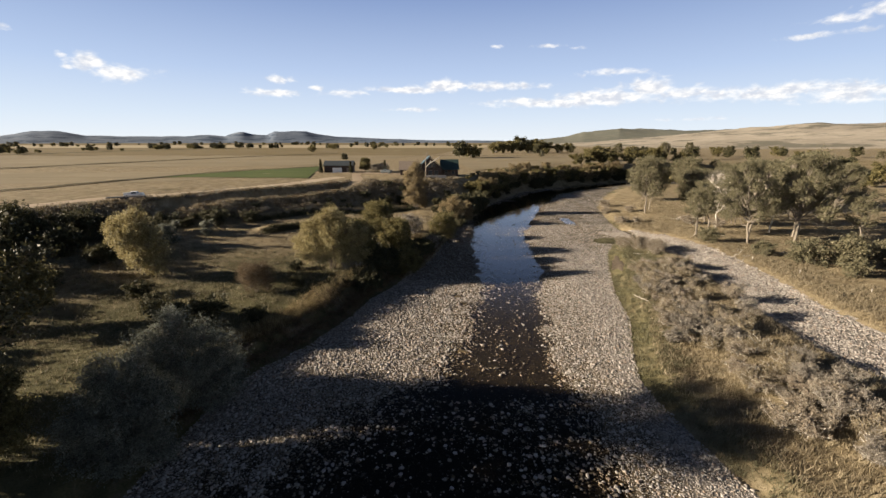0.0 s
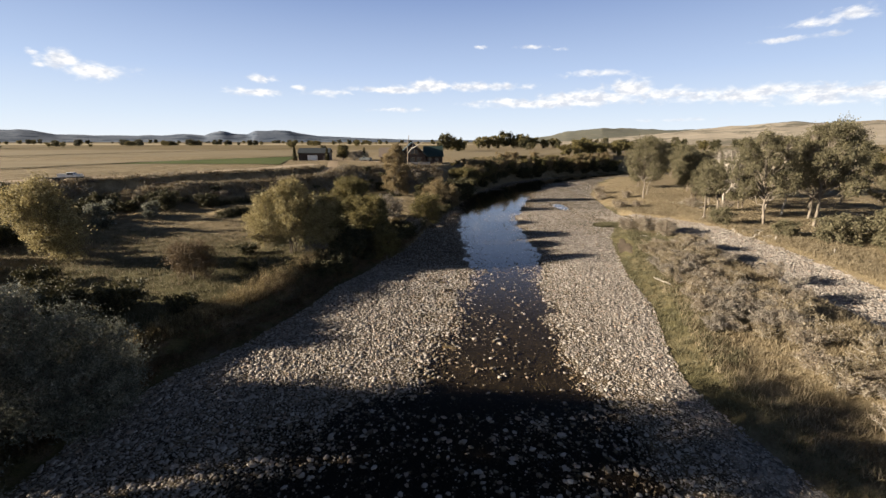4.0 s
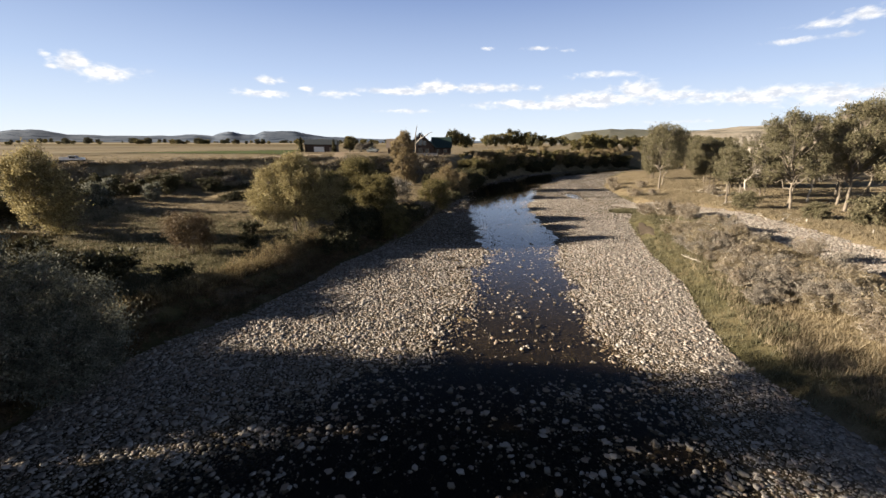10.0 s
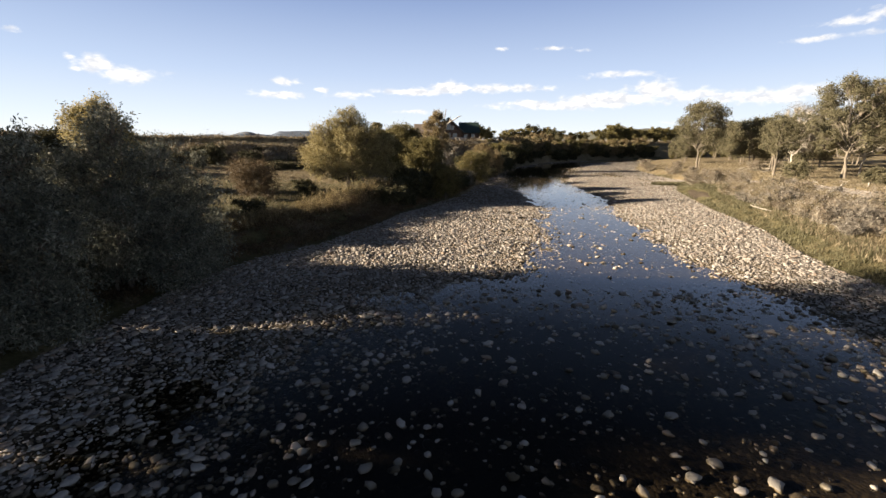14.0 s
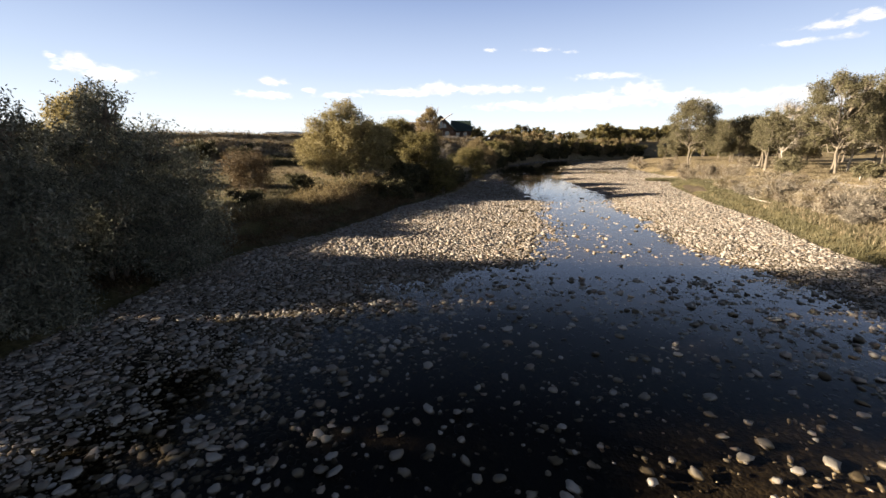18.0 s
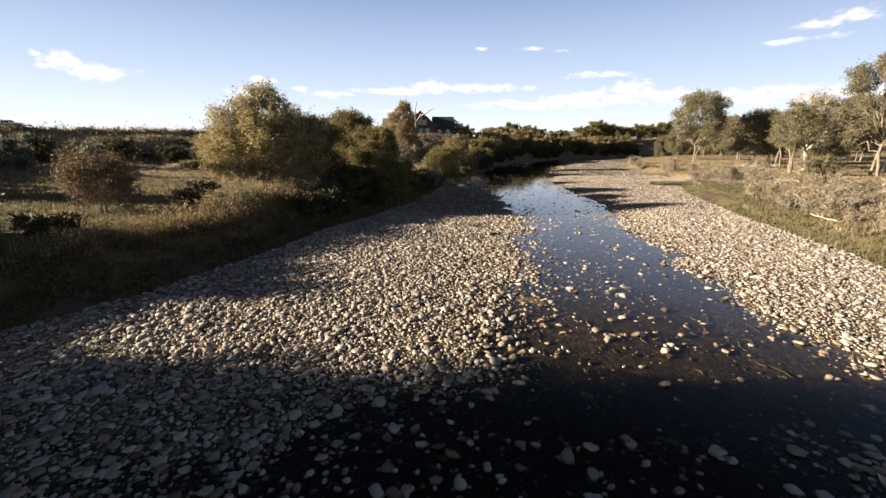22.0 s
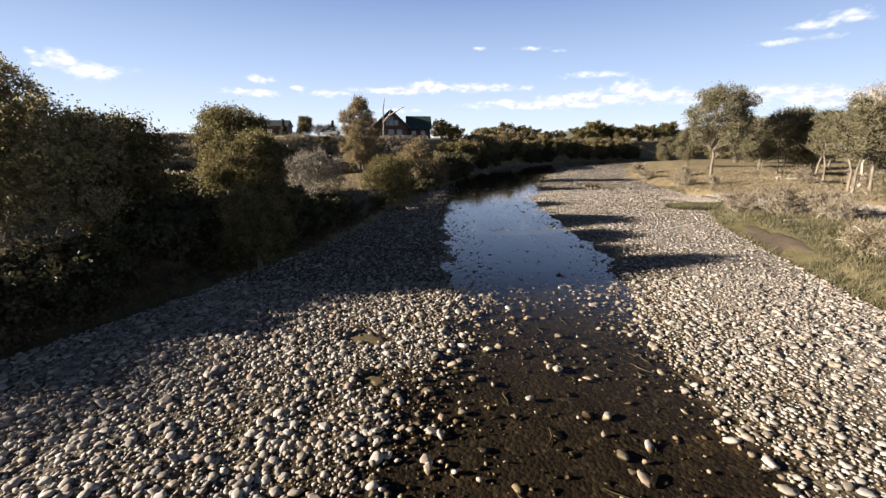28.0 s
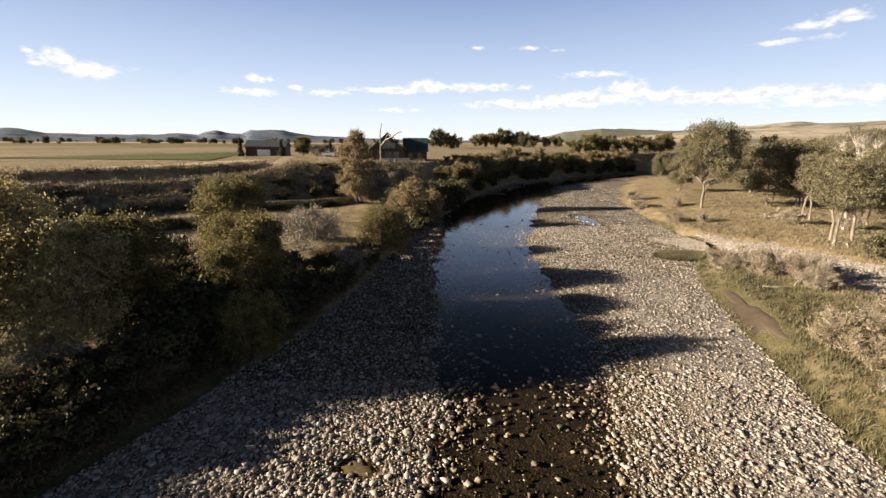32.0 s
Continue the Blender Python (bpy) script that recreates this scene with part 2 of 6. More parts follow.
def bed_material():
    m, n = material("river_gravel")
    pos = n.position()
    cell = n.add("ShaderNodeTexVoronoi", {"Vector": pos, "Scale": 7.5, "Randomness": 0.95})
    small = n.add("ShaderNodeTexVoronoi", {"Vector": pos, "Scale": 17.0, "Randomness": 1.0})
    seed = n.add("ShaderNodeSeparateColor", {0: cell.outputs["Color"]}).outputs[0]
    dry, ochre, wet, edge = gravel_colour(n, seed, pos)
    xyz = n.add("ShaderNodeSeparateXYZ", {0: pos})
    # fine pale gravel high on the bars and far down the river, dark sand between the cobbles elsewhere
    fine = n.math("MAXIMUM", n.range(xyz.outputs[1], 70.0, 120.0), n.range(n.math("SUBTRACT", xyz.outputs[0], n.math("MULTIPLY", xyz.outputs[1], 0.10)), 14.0, 18.0, 0.0, 0.75))
    sand = n.mix(0.5, (0.150, 0.122, 0.094), dry)
    top = n.mix(fine, sand, n.mix(0.6, dry, (0.344, 0.3199, 0.2924)))
    c = n.mix(n.range(edge, 0.10, 0.36), n.mix(0.65, ochre, (0.0516, 0.0361, 0.0189)), top)
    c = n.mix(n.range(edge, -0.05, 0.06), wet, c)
    algae = n.range(n.noise(0.9, 6.0, 0.7, pos), 0.52, 0.70, 0.0, 0.8)
    c = n.mix(n.math("MULTIPLY", algae, n.math("MULTIPLY", n.range(edge, -0.10, 0.0), n.range(edge, 0.22, 0.10))), c, (0.1376, 0.0989, 0.0387))
    mottle = n.range(n.noise(1.7, 6.0, 0.72, n.stretch(pos, 1.0, 0.6, 1.0), 0.8), 0.38, 0.66, 0.45, 1.5)
    c = n.mix(1.0, c, n.add("ShaderNodeCombineColor", {0: mottle, 1: mottle, 2: mottle}).outputs[0], "MULTIPLY")
    # the clear water's depth darkness is put into the lowest bed colour
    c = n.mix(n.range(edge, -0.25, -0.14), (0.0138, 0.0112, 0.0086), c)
    # crevice shade between the pebbles, painted as darker cell rims
    gap = n.range(cell.outputs["Distance"], 0.2, 0.7)
    c = n.mix(gap, c, n.mix(0.3, c, (0.0258, 0.0198, 0.0138)))
    h = n.math("ADD", n.math("MULTIPLY", cell.outputs["Distance"], -1.0), n.math("MULTIPLY", small.outputs["Distance"], -0.4))
    n.surface(n.add("ShaderNodeBsdfPrincipled", {"Base Color": c, "Roughness": 0.85, "Specular IOR Level": 0.2, "Normal": n.bump(h, 0.45, 0.06)}).outputs[0])
    return m


def stone_material(name, island=True):
    m, n = material(name)
    geo = n.add("ShaderNodeNewGeometry")
    seed = geo.outputs["Random Per Island"] if island else n.add("ShaderNodeObjectInfo").outputs["Random"]
    pos = geo.outputs["Position"]
    dry, ochre, wet, edge = gravel_colour(n, seed, pos)
    speck = n.noise(22.0, 4.0, 0.7, pos)
    dry = n.mix(n.range(speck, 0.4, 0.75, 0.0, 0.35), dry, (0.2064, 0.172, 0.1376))
    c = n.mix(n.range(n.math("ADD", edge, n.math("MULTIPLY", seed, 0.16)), 0.04, 0.18), ochre, dry)
    c = n.mix(n.range(n.math("ADD", edge, n.math("MULTIPLY", seed, 0.10)), -0.03, 0.08), wet, c)
    n.surface(n.add("ShaderNodeBsdfPrincipled", {"Base Color": c, "Roughness": n.range(edge, -0.02, 0.05, 0.4, 0.8), "Specular IOR Level": 0.25, "Normal": n.bump(speck, 0.25, 0.02)}).outputs[0])
    return m


def water_material():
    m, n = material("river_water")
    pos = n.position()
    ripple = n.noise(2.2, 4.0, 0.6, n.stretch(pos, 1.0, 0.6, 1.0))
    swell = n.noise(0.5, 2.0, 0.5, pos)
    normal = n.bump(n.math("ADD", ripple, swell), 0.14, 0.05)
    clear = n.add("ShaderNodeBsdfTransparent", {0: (0.86, 0.76, 0.60, 1)})
    gloss = n.add("ShaderNodeBsdfGlossy", {"Color": (1, 1, 1, 1), "Roughness": 0.04, "Normal": normal})
    fresnel = n.add("ShaderNodeFresnel", {"IOR": 1.33, "Normal": normal})
    n.surface(n.add("ShaderNodeMixShader", {0: fresnel.outputs[0], 1: clear.outputs[0], 2: gloss.outputs[0]}).outputs[0])
    return m


def field_material(name, a, b, row=0.0):
    m, n = material(name)
    pos = n.position()
    wide = n.noise(0.02, 4.0, 0.6, pos)
    streak = n.noise(0.12, 5.0, 0.65, n.stretch(pos, 0.12, 1.0, 1.0))
    fine = n.noise(1.2, 5.0, 0.7, pos)
    k = n.math("ADD", n.math("ADD", n.math("MULTIPLY", wide, 0.4), n.math("MULTIPLY", streak, 0.4)), n.math("MULTIPLY", fine, 0.25))
    n.surface(n.add("ShaderNodeBsdfPrincipled", {"Base Color": n.ramp(k, [(0.35, a), (0.7, b)]), "Roughness": 1.0, "Specular IOR Level": 0.05, "Normal": n.bump(fine, 0.6, 0.1)}).outputs[0])
    return m


M_GROUND, M_BED, M_WATER = ground_material(), bed_material(), water_material()
M_COBBLE, M_STONE = stone_material("cobble_stone"), stone_material("single_stone", False)
M_OLIVE = leaf_material("silver_olive_leaves", (0.0387, 0.0439, 0.0344), (0.1333, 0.1376, 0.1066), (0.3096, 0.3096, 0.2537), 0.28)
M_YELLOW = leaf_material("yellowing_leaves", (0.1075, 0.0894, 0.0387), (0.2838, 0.2365, 0.1161), (0.4472, 0.387, 0.215), 0.38)
M_AUTUMN = leaf_material("olive_autumn_leaves", (0.0447, 0.0413, 0.0172), (0.129, 0.1118, 0.0464), (0.258, 0.2133, 0.0963), 0.38)
M_COTTON = leaf_material("cottonwood_leaves", (0.060, 0.056, 0.032), (0.148, 0.134, 0.080), (0.265, 0.238, 0.152), 0.34)
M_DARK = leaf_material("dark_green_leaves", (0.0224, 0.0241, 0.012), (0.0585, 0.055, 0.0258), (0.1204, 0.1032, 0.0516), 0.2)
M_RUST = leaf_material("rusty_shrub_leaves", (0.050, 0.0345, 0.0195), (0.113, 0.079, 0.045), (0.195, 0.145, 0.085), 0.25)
M_GREY = leaf_material("grey_brush", (0.086, 0.0731, 0.0602), (0.172, 0.1505, 0.1247), (0.2666, 0.2408, 0.2021), 0.15)
M_TAN = leaf_material("tan_willow_leaves", (0.1032, 0.0791, 0.0413), (0.2279, 0.1772, 0.0989), (0.3526, 0.2838, 0.172), 0.35)
M_STRAW = leaf_material("straw_blades", (0.0989, 0.0774, 0.0473), (0.2107, 0.172, 0.1118), (0.344, 0.2924, 0.2021), 0.3)
M_BLADE = leaf_material("green_blades", (0.0602, 0.0568, 0.031), (0.1247, 0.1161, 0.0671), (0.2021, 0.1849, 0.1161), 0.3)
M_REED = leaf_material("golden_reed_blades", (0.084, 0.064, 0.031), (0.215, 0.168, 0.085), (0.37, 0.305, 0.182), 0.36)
M_SAGE = leaf_material("sagebrush_twigs", (0.1101, 0.086, 0.0619), (0.2133, 0.1754, 0.1307), (0.3302, 0.289, 0.227), 0.15)
M_BARK = bark_material("grey_brown_bark", (0.07, 0.055, 0.04), (0.20, 0.165, 0.13))
M_PALE = bark_material("pale_bark", (0.065, 0.054, 0.041), (0.21, 0.178, 0.14))
M_WOOD = bark_material("bleached_wood", (0.24, 0.21, 0.18), (0.50, 0.46, 0.40), 5.0)
M_LOGS = plain_material("dark_brown_logs", (0.03, 0.018, 0.013), (0.07, 0.042, 0.029), 3.0, 0.7, 0, (0.3, 0.3, 4))
M_ROOF = plain_material("green_metal_roof", (0.035, 0.06, 0.055), (0.055, 0.085, 0.08), 2.0, 0.4, 0.3)
M_SHEDROOF = plain_material("grey_metal_roof", (0.05, 0.06, 0.065), (0.09, 0.10, 0.11), 2.0, 0.45, 0.3)
M_WHITE = plain_material("white_paint", (0.62, 0.62, 0.60), (0.80, 0.80, 0.78), 3.0, 0.4)
M_TIMBER = plain_material("weathered_timber", (0.12, 0.09, 0.07), (0.26, 0.21, 0.17), 6.0, 0.85)
M_CONCRETE = plain_material("grey_concrete", (0.26, 0.25, 0.24), (0.42, 0.41, 0.39), 2.0, 0.85)
M_BLACK = plain_material("black_rubber", (0.015, 0.015, 0.015), (0.03, 0.03, 0.03), 8.0, 0.6)
M_DIRT = field_material("pale_dirt_track", (0.2408, 0.1849, 0.129), (0.3956, 0.3182, 0.2322))
m_glass, n_ = material("window_glass")
n_.surface(n_.add("ShaderNodeBsdfPrincipled", {"Base Color": (0.03, 0.04, 0.05, 1), "Roughness": 0.08, "Specular IOR Level": 0.8}).outputs[0])
M_GLASS = m_glass


# ---- mesh helpers ----
def mesh_from(name, verts, faces, mats, smooth=False, floats=None):
    """A mesh from arrays: verts (n, 3) and faces (m, k)."""
    verts, faces = np.asarray(verts, np.float32), np.asarray(faces, np.int32)
    me = bpy.data.meshes.new(name)
    k = faces.shape[1]
    me.vertices.add(len(verts))
    me.vertices.foreach_set("co", verts.ravel())
    me.loops.add(faces.size)
    me.loops.foreach_set("vertex_index", faces.ravel())
    me.polygons.add(len(faces))
    me.polygons.foreach_set("loop_start", np.arange(0, faces.size, k, dtype=np.int32))
    me.polygons.foreach_set("use_smooth", np.full(len(faces), smooth))
    for m in mats if isinstance(mats, (list, tuple)) else [mats]:
        me.materials.append(m)
    for key, vals in (floats or {}).items():
        me.attributes.new(key, "FLOAT", "POINT").data.foreach_set("value", np.asarray(vals, np.float32))
    me.update(calc_edges=True)
    return me


def part(name, data, mat, parent, label=""):
    """Links a bmesh or a mesh as one object under a thing or a part."""
    if isinstance(data, bmesh.types.BMesh):
        me = bpy.data.meshes.new(name)
        data.to_mesh(me)
        data.free()
        me.materials.append(mat)
        data = me
    ob = new(name, data)
    if parent is not None:
        ob.parent = parent
    return tagged(ob, label)


def box(sx, sy, sz, at=(0, 0, 0), bevel=0.0, turn=0.0):
    """A box of that size, its base centre at 'at'."""
    bm = bmesh.new()
    bmesh.ops.create_cube(bm, size=1, matrix=Matrix.Translation(at) @ Matrix.Rotation(turn, 4, "Z") @ Matrix.Translation((0, 0, sz / 2)) @ Matrix.Diagonal((sx, sy, sz, 1)))
    if bevel:
        bmesh.ops.bevel(bm, geom=bm.edges[:], offset=bevel, segments=2, affect="EDGES", profile=0.5)
    return bm


def prism(outline, depth):
    """An outline in x, z, drawn out along y."""
    bm = bmesh.new()
    f = bm.faces.new([bm.verts.new((x, -depth / 2, z)) for x, z in outline])
    ext = bmesh.ops.extrude_face_region(bm, geom=[f])
    bmesh.ops.translate(bm, verts=[v for v in ext["geom"] if isinstance(v, bmesh.types.BMVert)], vec=(0, depth, 0))
    bmesh.ops.recalc_face_normals(bm, faces=bm.faces[:])
    return bm


def tubes(lines, sides=6):
    """Tapered tubes along lines of (points, radii): arrays of verts and quads."""
    vs, fs, base = [], [], 0
    ang = np.linspace(0, 2 * np.pi, sides, endpoint=False)
    for pts, rad in lines:
        pts, rad = np.asarray(pts, float), np.asarray(rad, float)
        d = np.gradient(pts, axis=0)
        d /= np.linalg.norm(d, axis=1)[:, None] + 1e-9
        ref = np.where(np.abs(d[:, 2:3]) > 0.9, [[1.0, 0, 0]], [[0, 0, 1.0]])
        u = np.cross(d, ref)
        u /= np.linalg.norm(u, axis=1)[:, None]
        w = np.cross(d, u)
        ring = pts[:, None] + rad[:, None, None] * (np.cos(ang)[None, :, None] * u[:, None] + np.sin(ang)[None, :, None] * w[:, None])
        vs.append(ring.reshape(-1, 3))
        i, j = np.meshgrid(np.arange(len(pts) - 1), np.arange(sides), indexing="ij")
        a, b = base + i * sides + j, base + i * sides + (j + 1) % sides
        fs.append(np.stack([a, b, b + sides, a + sides], -1).reshape(-1, 4))
        base += len(pts) * sides
    return np.concatenate(vs), np.concatenate(fs)


def leaves(rng, centres, length, width, droop=0.0):
    """One bent diamond for each centre, turned at random: arrays of verts and quads."""
    n = len(centres)
    u = rng.normal(size=(n, 3))
    u[:, 2] -= droop
    u /= np.linalg.norm(u, axis=1)[:, None]
    v = np.cross(u, rng.normal(size=(n, 3)))
    v /= np.linalg.norm(v, axis=1)[:, None]
    s = rng.uniform(0.65, 1.35, (n, 1))
    u, v = u * length * s, v * width * s
    vs = np.stack([centres, centres + u * 0.5 + v * 0.5, centres + u, centres + u * 0.5 - v * 0.5], 1).reshape(-1, 3)
    return vs, np.arange(4 * n).reshape(-1, 4)


def blades(rng, roots, height, width, lean=0.35):
    """Tapered triangle blades standing on roots."""
    n = len(roots)
    a = rng.uniform(0, 2 * np.pi, n)
    h = height * rng.uniform(0.5, 1.25, n)
    side = np.stack([np.cos(a), np.sin(a), np.zeros(n)], 1) * (width * rng.uniform(0.6, 1.3, n))[:, None]
    tip = roots + np.stack([rng.normal(0, lean, n) * h, rng.normal(0, lean, n) * h, h], 1)
    vs = np.stack([roots - side, roots + side, tip], 1).reshape(-1, 3)
    return vs, np.arange(3 * n).reshape(-1, 3)


# ---- the lie of the land ----
LEFT = [(-29, -90), (-26, -40), (-24.5, 0), (-23.5, 20), (-23, 30), (-22.3, 38), (-20.5, 43), (-17, 48), (-13.5, 57), (-11.8, 64), (-8.6, 71), (-6.9, 77), (-4, 84), (-1.8, 93), (0.3, 105), (2.4, 111), (4, 119), (8.5, 136), (20.3, 175), (39.2, 215), (70, 243), (114, 271), (160, 290), (250, 310), (600, 330)]
RIGHT = [(30, -90), (27, -40), (24, 0), (22.7, 26), (21.8, 31), (21.3, 36), (21.2, 40), (23.5, 47), (27, 56), (29.2, 67), (32, 76), (35, 85), (38, 93), (41, 98.5), (44.5, 104.5), (49.5, 108.5), (51.5, 113), (51, 120), (52, 125), (53.8, 134), (59.7, 160), (65, 172), (75.6, 193), (82, 205), (96.5, 228), (104, 235), (150, 255), (250, 275), (600, 290)]
WATER_L = [(-16, -90), (-15, 0), (-13, 25.7), (-9, 31), (-5.9, 38), (-0.9, 41), (2.3, 47.5), (4.1, 58), (6.3, 64), (7.3, 70), (7.1, 98), (8.6, 120), (10, 140), (15, 160), (27, 182), (42.5, 208.5), (72, 236.5), (115, 265.5), (160, 285), (248, 308), (598, 328)]
WATER_R = [(16, -90), (15, 0), (13.5, 25.7), (14.2, 33), (13.4, 39), (12.6, 44), (14.2, 50), (15.6, 58), (16.2, 64), (16.6, 70), (19.5, 80), (20.4, 93), (22, 107), (26.5, 130), (39.7, 167), (45.5, 179), (55, 203), (78, 228), (111, 256), (157, 274), (248, 292), (598, 310)]
BLUFF = [(-190, -400), (-160, -120), (-135, 0), (-112, 60), (-96, 82), (-86, 104), (-63, 123), (-40, 150), (-25, 163), (-9, 172), (7, 179), (22, 203), (44, 236), (74, 262), (117, 290), (168, 308), (258, 328), (600, 348), (1500, 420)]
ARM = [(44, 121), (50, 114), (54, 106), (54.8, 93), (55, 83), (53, 71), (50.5, 58), (49.5, 43), (53, 28), (60, 0), (70, -70)]
BERM_A = [(-56, 112), (-47.2, 120), (-38, 130), (-25.4, 134.2), (-17.4, 139.8), (-7.1, 149.2)]
BERM_B = [(-46, 98), (-37.9, 108.7), (-33.2, 115.8), (-24, 121)]
DAMP = [(40.6, 139), (39.8, 131), (40.0, 122), (41.6, 119), (42.8, 112), (44.8, 109.5)]
TRACK = [(-40, 216), (-40, 200), (-38, 186), (-34, 170), (-33.5, 163), (-34.5, 158.5), (-37.2, 154), (-40, 150.5), (-47, 142), (-60, 128), (-74, 112)]
SILT = [(2.6, 66.2, 0.85), (2.5, 47.3, 0.7), (3.4, 62.6, 0.5)]
MUD = [(37.8, 89.5), (36.9, 85.3), (35.6, 81.5), (33.3, 77)]


def nearest(line, x, y):
    """The distance to a line of points, and the share of the way along it."""
    p = np.asarray(line, float)
    best, along = np.full(x.shape, 1e9), np.zeros(x.shape)
    for i in range(len(p) - 1):
        d = p[i + 1] - p[i]
        t = np.clip(((x - p[i, 0]) * d[0] + (y - p[i, 1]) * d[1]) / (d @ d), 0, 1)
        r = np.hypot(x - p[i, 0] - t * d[0], y - p[i, 1] - t * d[1])
        along = np.where(r < best, (i + t) / (len(p) - 1), along)
        best = np.minimum(best, r)
    return best, along


def past(line, x, y):
    """Signed distance to a line that runs with growing y: minus to its left."""
    p = np.asarray(line, float)
    d, _ = nearest(line, x, y)
    return np.where(x < np.interp(y, p[:, 1], p[:, 0]), -d, d)


WAVES = np.random.default_rng(4).uniform(-1, 1, (40, 4))


def rough(x, y, scale):
    """Smooth unevenness of about -1 to 1, from crossed waves."""
    z = np.zeros(np.shape(x))
    for i, (a, b, c, d) in enumerate(WAVES[:14]):
        f = (0.5 + i * 0.16) / scale * 6.0
        z = z + np.sin((a * x + b * y) * f + c * 30) / (1 + i * 0.22)
    return z / 3.2


def ease(v, a, b):
    t = np.clip((v - a) / (b - a), 0, 1)
    return t * t * (3 - 2 * t)


def fringe(y):
    """How wide the green fringe beside the right-hand gravel is."""
    return 4.2 + 8 * ease(y, 60, 74) * (1 - ease(y, 86, 96)) - 3.4 * ease(y, 100, 110)


def river(x, y):
    """Distances outside the two water lines, which wander among the stones; minus in the water."""
    wander = 0.9 * rough(x, y, 8.0) + 0.7 * rough(x + 17, y - 9, 2.6)
    return -past(WATER_L, x, y) + wander, past(WATER_R, x, y) + 0.9 * rough(x - 31, y + 5, 7.0) + 0.6 * rough(x, y + 23, 2.4)


def land(x, y):
    """The height of the ground, and whether it is river bed."""
    x, y = np.asarray(x, float), np.asarray(y, float)
    dl, dr = -past(LEFT, x, y), past(RIGHT, x, y)
    wl, wr = river(x, y)
    bed = (dl < 0) & (dr < 0)
    out = np.maximum(wl, wr)
    deep = 0.10 + 0.12 * ease(y, 64, 84)
    # left bar flattened beyond y 66, so the wet colour deepens its shade
    bottom = np.where(out > 0, np.minimum(0.02 + np.where(wl > wr, 0.022 - 0.015 * ease(y, 66, 84), 0.05) * out, 0.38 - 0.18 * ease(y, 80, 105)), -np.minimum(deep, 0.02 + 0.055 * -out))
    bottom = bottom - 0.09 * (1 - ease(y + 0.35 * x, 28, 40)) * (1 - ease(wl, 3, 11)) * (wl > wr)
    bottom = bottom + 0.05 * rough(x, y, 4.0) + 0.03 * rough(x + 40, y, 1.5)
    dp, ap = nearest(DAMP, x, y)
    bottom = bottom + (np.where(y > 128, -0.05, 0.05) - bottom) * (1 - ease(dp + 1.6 * rough(x, y, 3.0), 0.3, 4.5))
    bottom = bottom + 0.30 * np.exp(-((x - 31) / 7.0) ** 2 - ((y - 181) / 4.0) ** 2) * (0.6 + 0.5 * rough(x, y, 4.0))
    for sx, sy, sr in SILT:
        bottom = bottom + (-0.06 - bottom) * (1 - ease(np.hypot((x - sx) * 0.8, y - sy), sr * 0.8, sr * 1.5))
    # left: a step, a bench, the bluff and the field above it
    db = past(BLUFF, x, y)
    bench = 0.3 + 0.35 * ease(dl, 0, 1.5) + 1.15 * ease(dl, 2.2, 4.0) + 0.4 * ease(dl, 5, 14) + 1.8 * ease(dl, 20, 55) + 0.22 * rough(x, y, 11.0) * ease(dl, 1, 8)
    tall = 10.0 + 0.9 * ease(-db, 0, 40) + 0.12 * rough(x, y, 17.0)
    wide = np.clip(dl + np.maximum(db, 0), 8, 60)
    foot = np.minimum(15.0, wide * 0.8)
    left = bench + (tall - bench) * (1 - ease(db + 1.5 * rough(x, y, 14.0) * ease(db, 1, 6), -2.5, foot))
    # old terraces below the bluff, gentle to the sun and steep to the river
    for line, rise in ((BERM_A, 1.5), (BERM_B, 1.2)):
        q, along = nearest(line, x, y)
        s = np.where(y > np.interp(x, [p[0] for p in line], [p[1] for p in line]), q, -q)
        left = left + rise * ease(s, -0.8, 0.8) * (1 - ease(s, 0.8, 7.0)) * ease(along, 0, 0.15) * (1 - ease(along, 0.88, 1.0))
    # the track down the bluff
    dt, at = nearest(TRACK, x, y)
    level = np.interp(at, [0, 0.3, 0.4, 0.5, 0.6, 0.7, 1.0], [10.7, 10.3, 9.8, 9.0, 7.6, 6.4, 4.0])
    left = left + (level - left) * (1 - ease(dt, 1.8, 4.5)) * (db > -6)
    # right: a low grassy flat with a dry side arm, then rising country
    da, _ = nearest(ARM, x, y)
    right = 0.35 + 0.95 * ease(dr, 0, 3.5) + 1.0 * ease(dr, 4, 16) + 0.18 * rough(x, y, 9.0) * ease(dr, 1, 6)
    right = right + 5.0 * ease(x - y * 0.15, 85, 330) + 22.0 * ease(x, 350, 1500)
    right = right - (0.75 + 0.08 * rough(x, y, 5.0)) * (1 - ease(da + 0.5 * rough(x, y, 4.0), 4.0, 8.4))
    z = np.where(bed, bottom, np.where(dl >= 0, left, right))
    return z, bed, da, dl, dr, db


def ground_z(x, y):
    return float(land(np.array([x]), np.array([y]))[0][0])


def axis(lo, hi, step, a, b, growth):
    """Coordinates with an even fine stretch and growing steps outside it."""
    mid = list(np.arange(lo, hi + step / 2, step))
    up, s = [mid[-1]], step
    while up[-1] < b:
        s *= growth
        up.append(up[-1] + s)
    down, s = [mid[0]], step
    while down[-1] > a:
        s *= growth
        down.append(down[-1] - s)
    return np.array(down[:0:-1] + mid + up[1:])


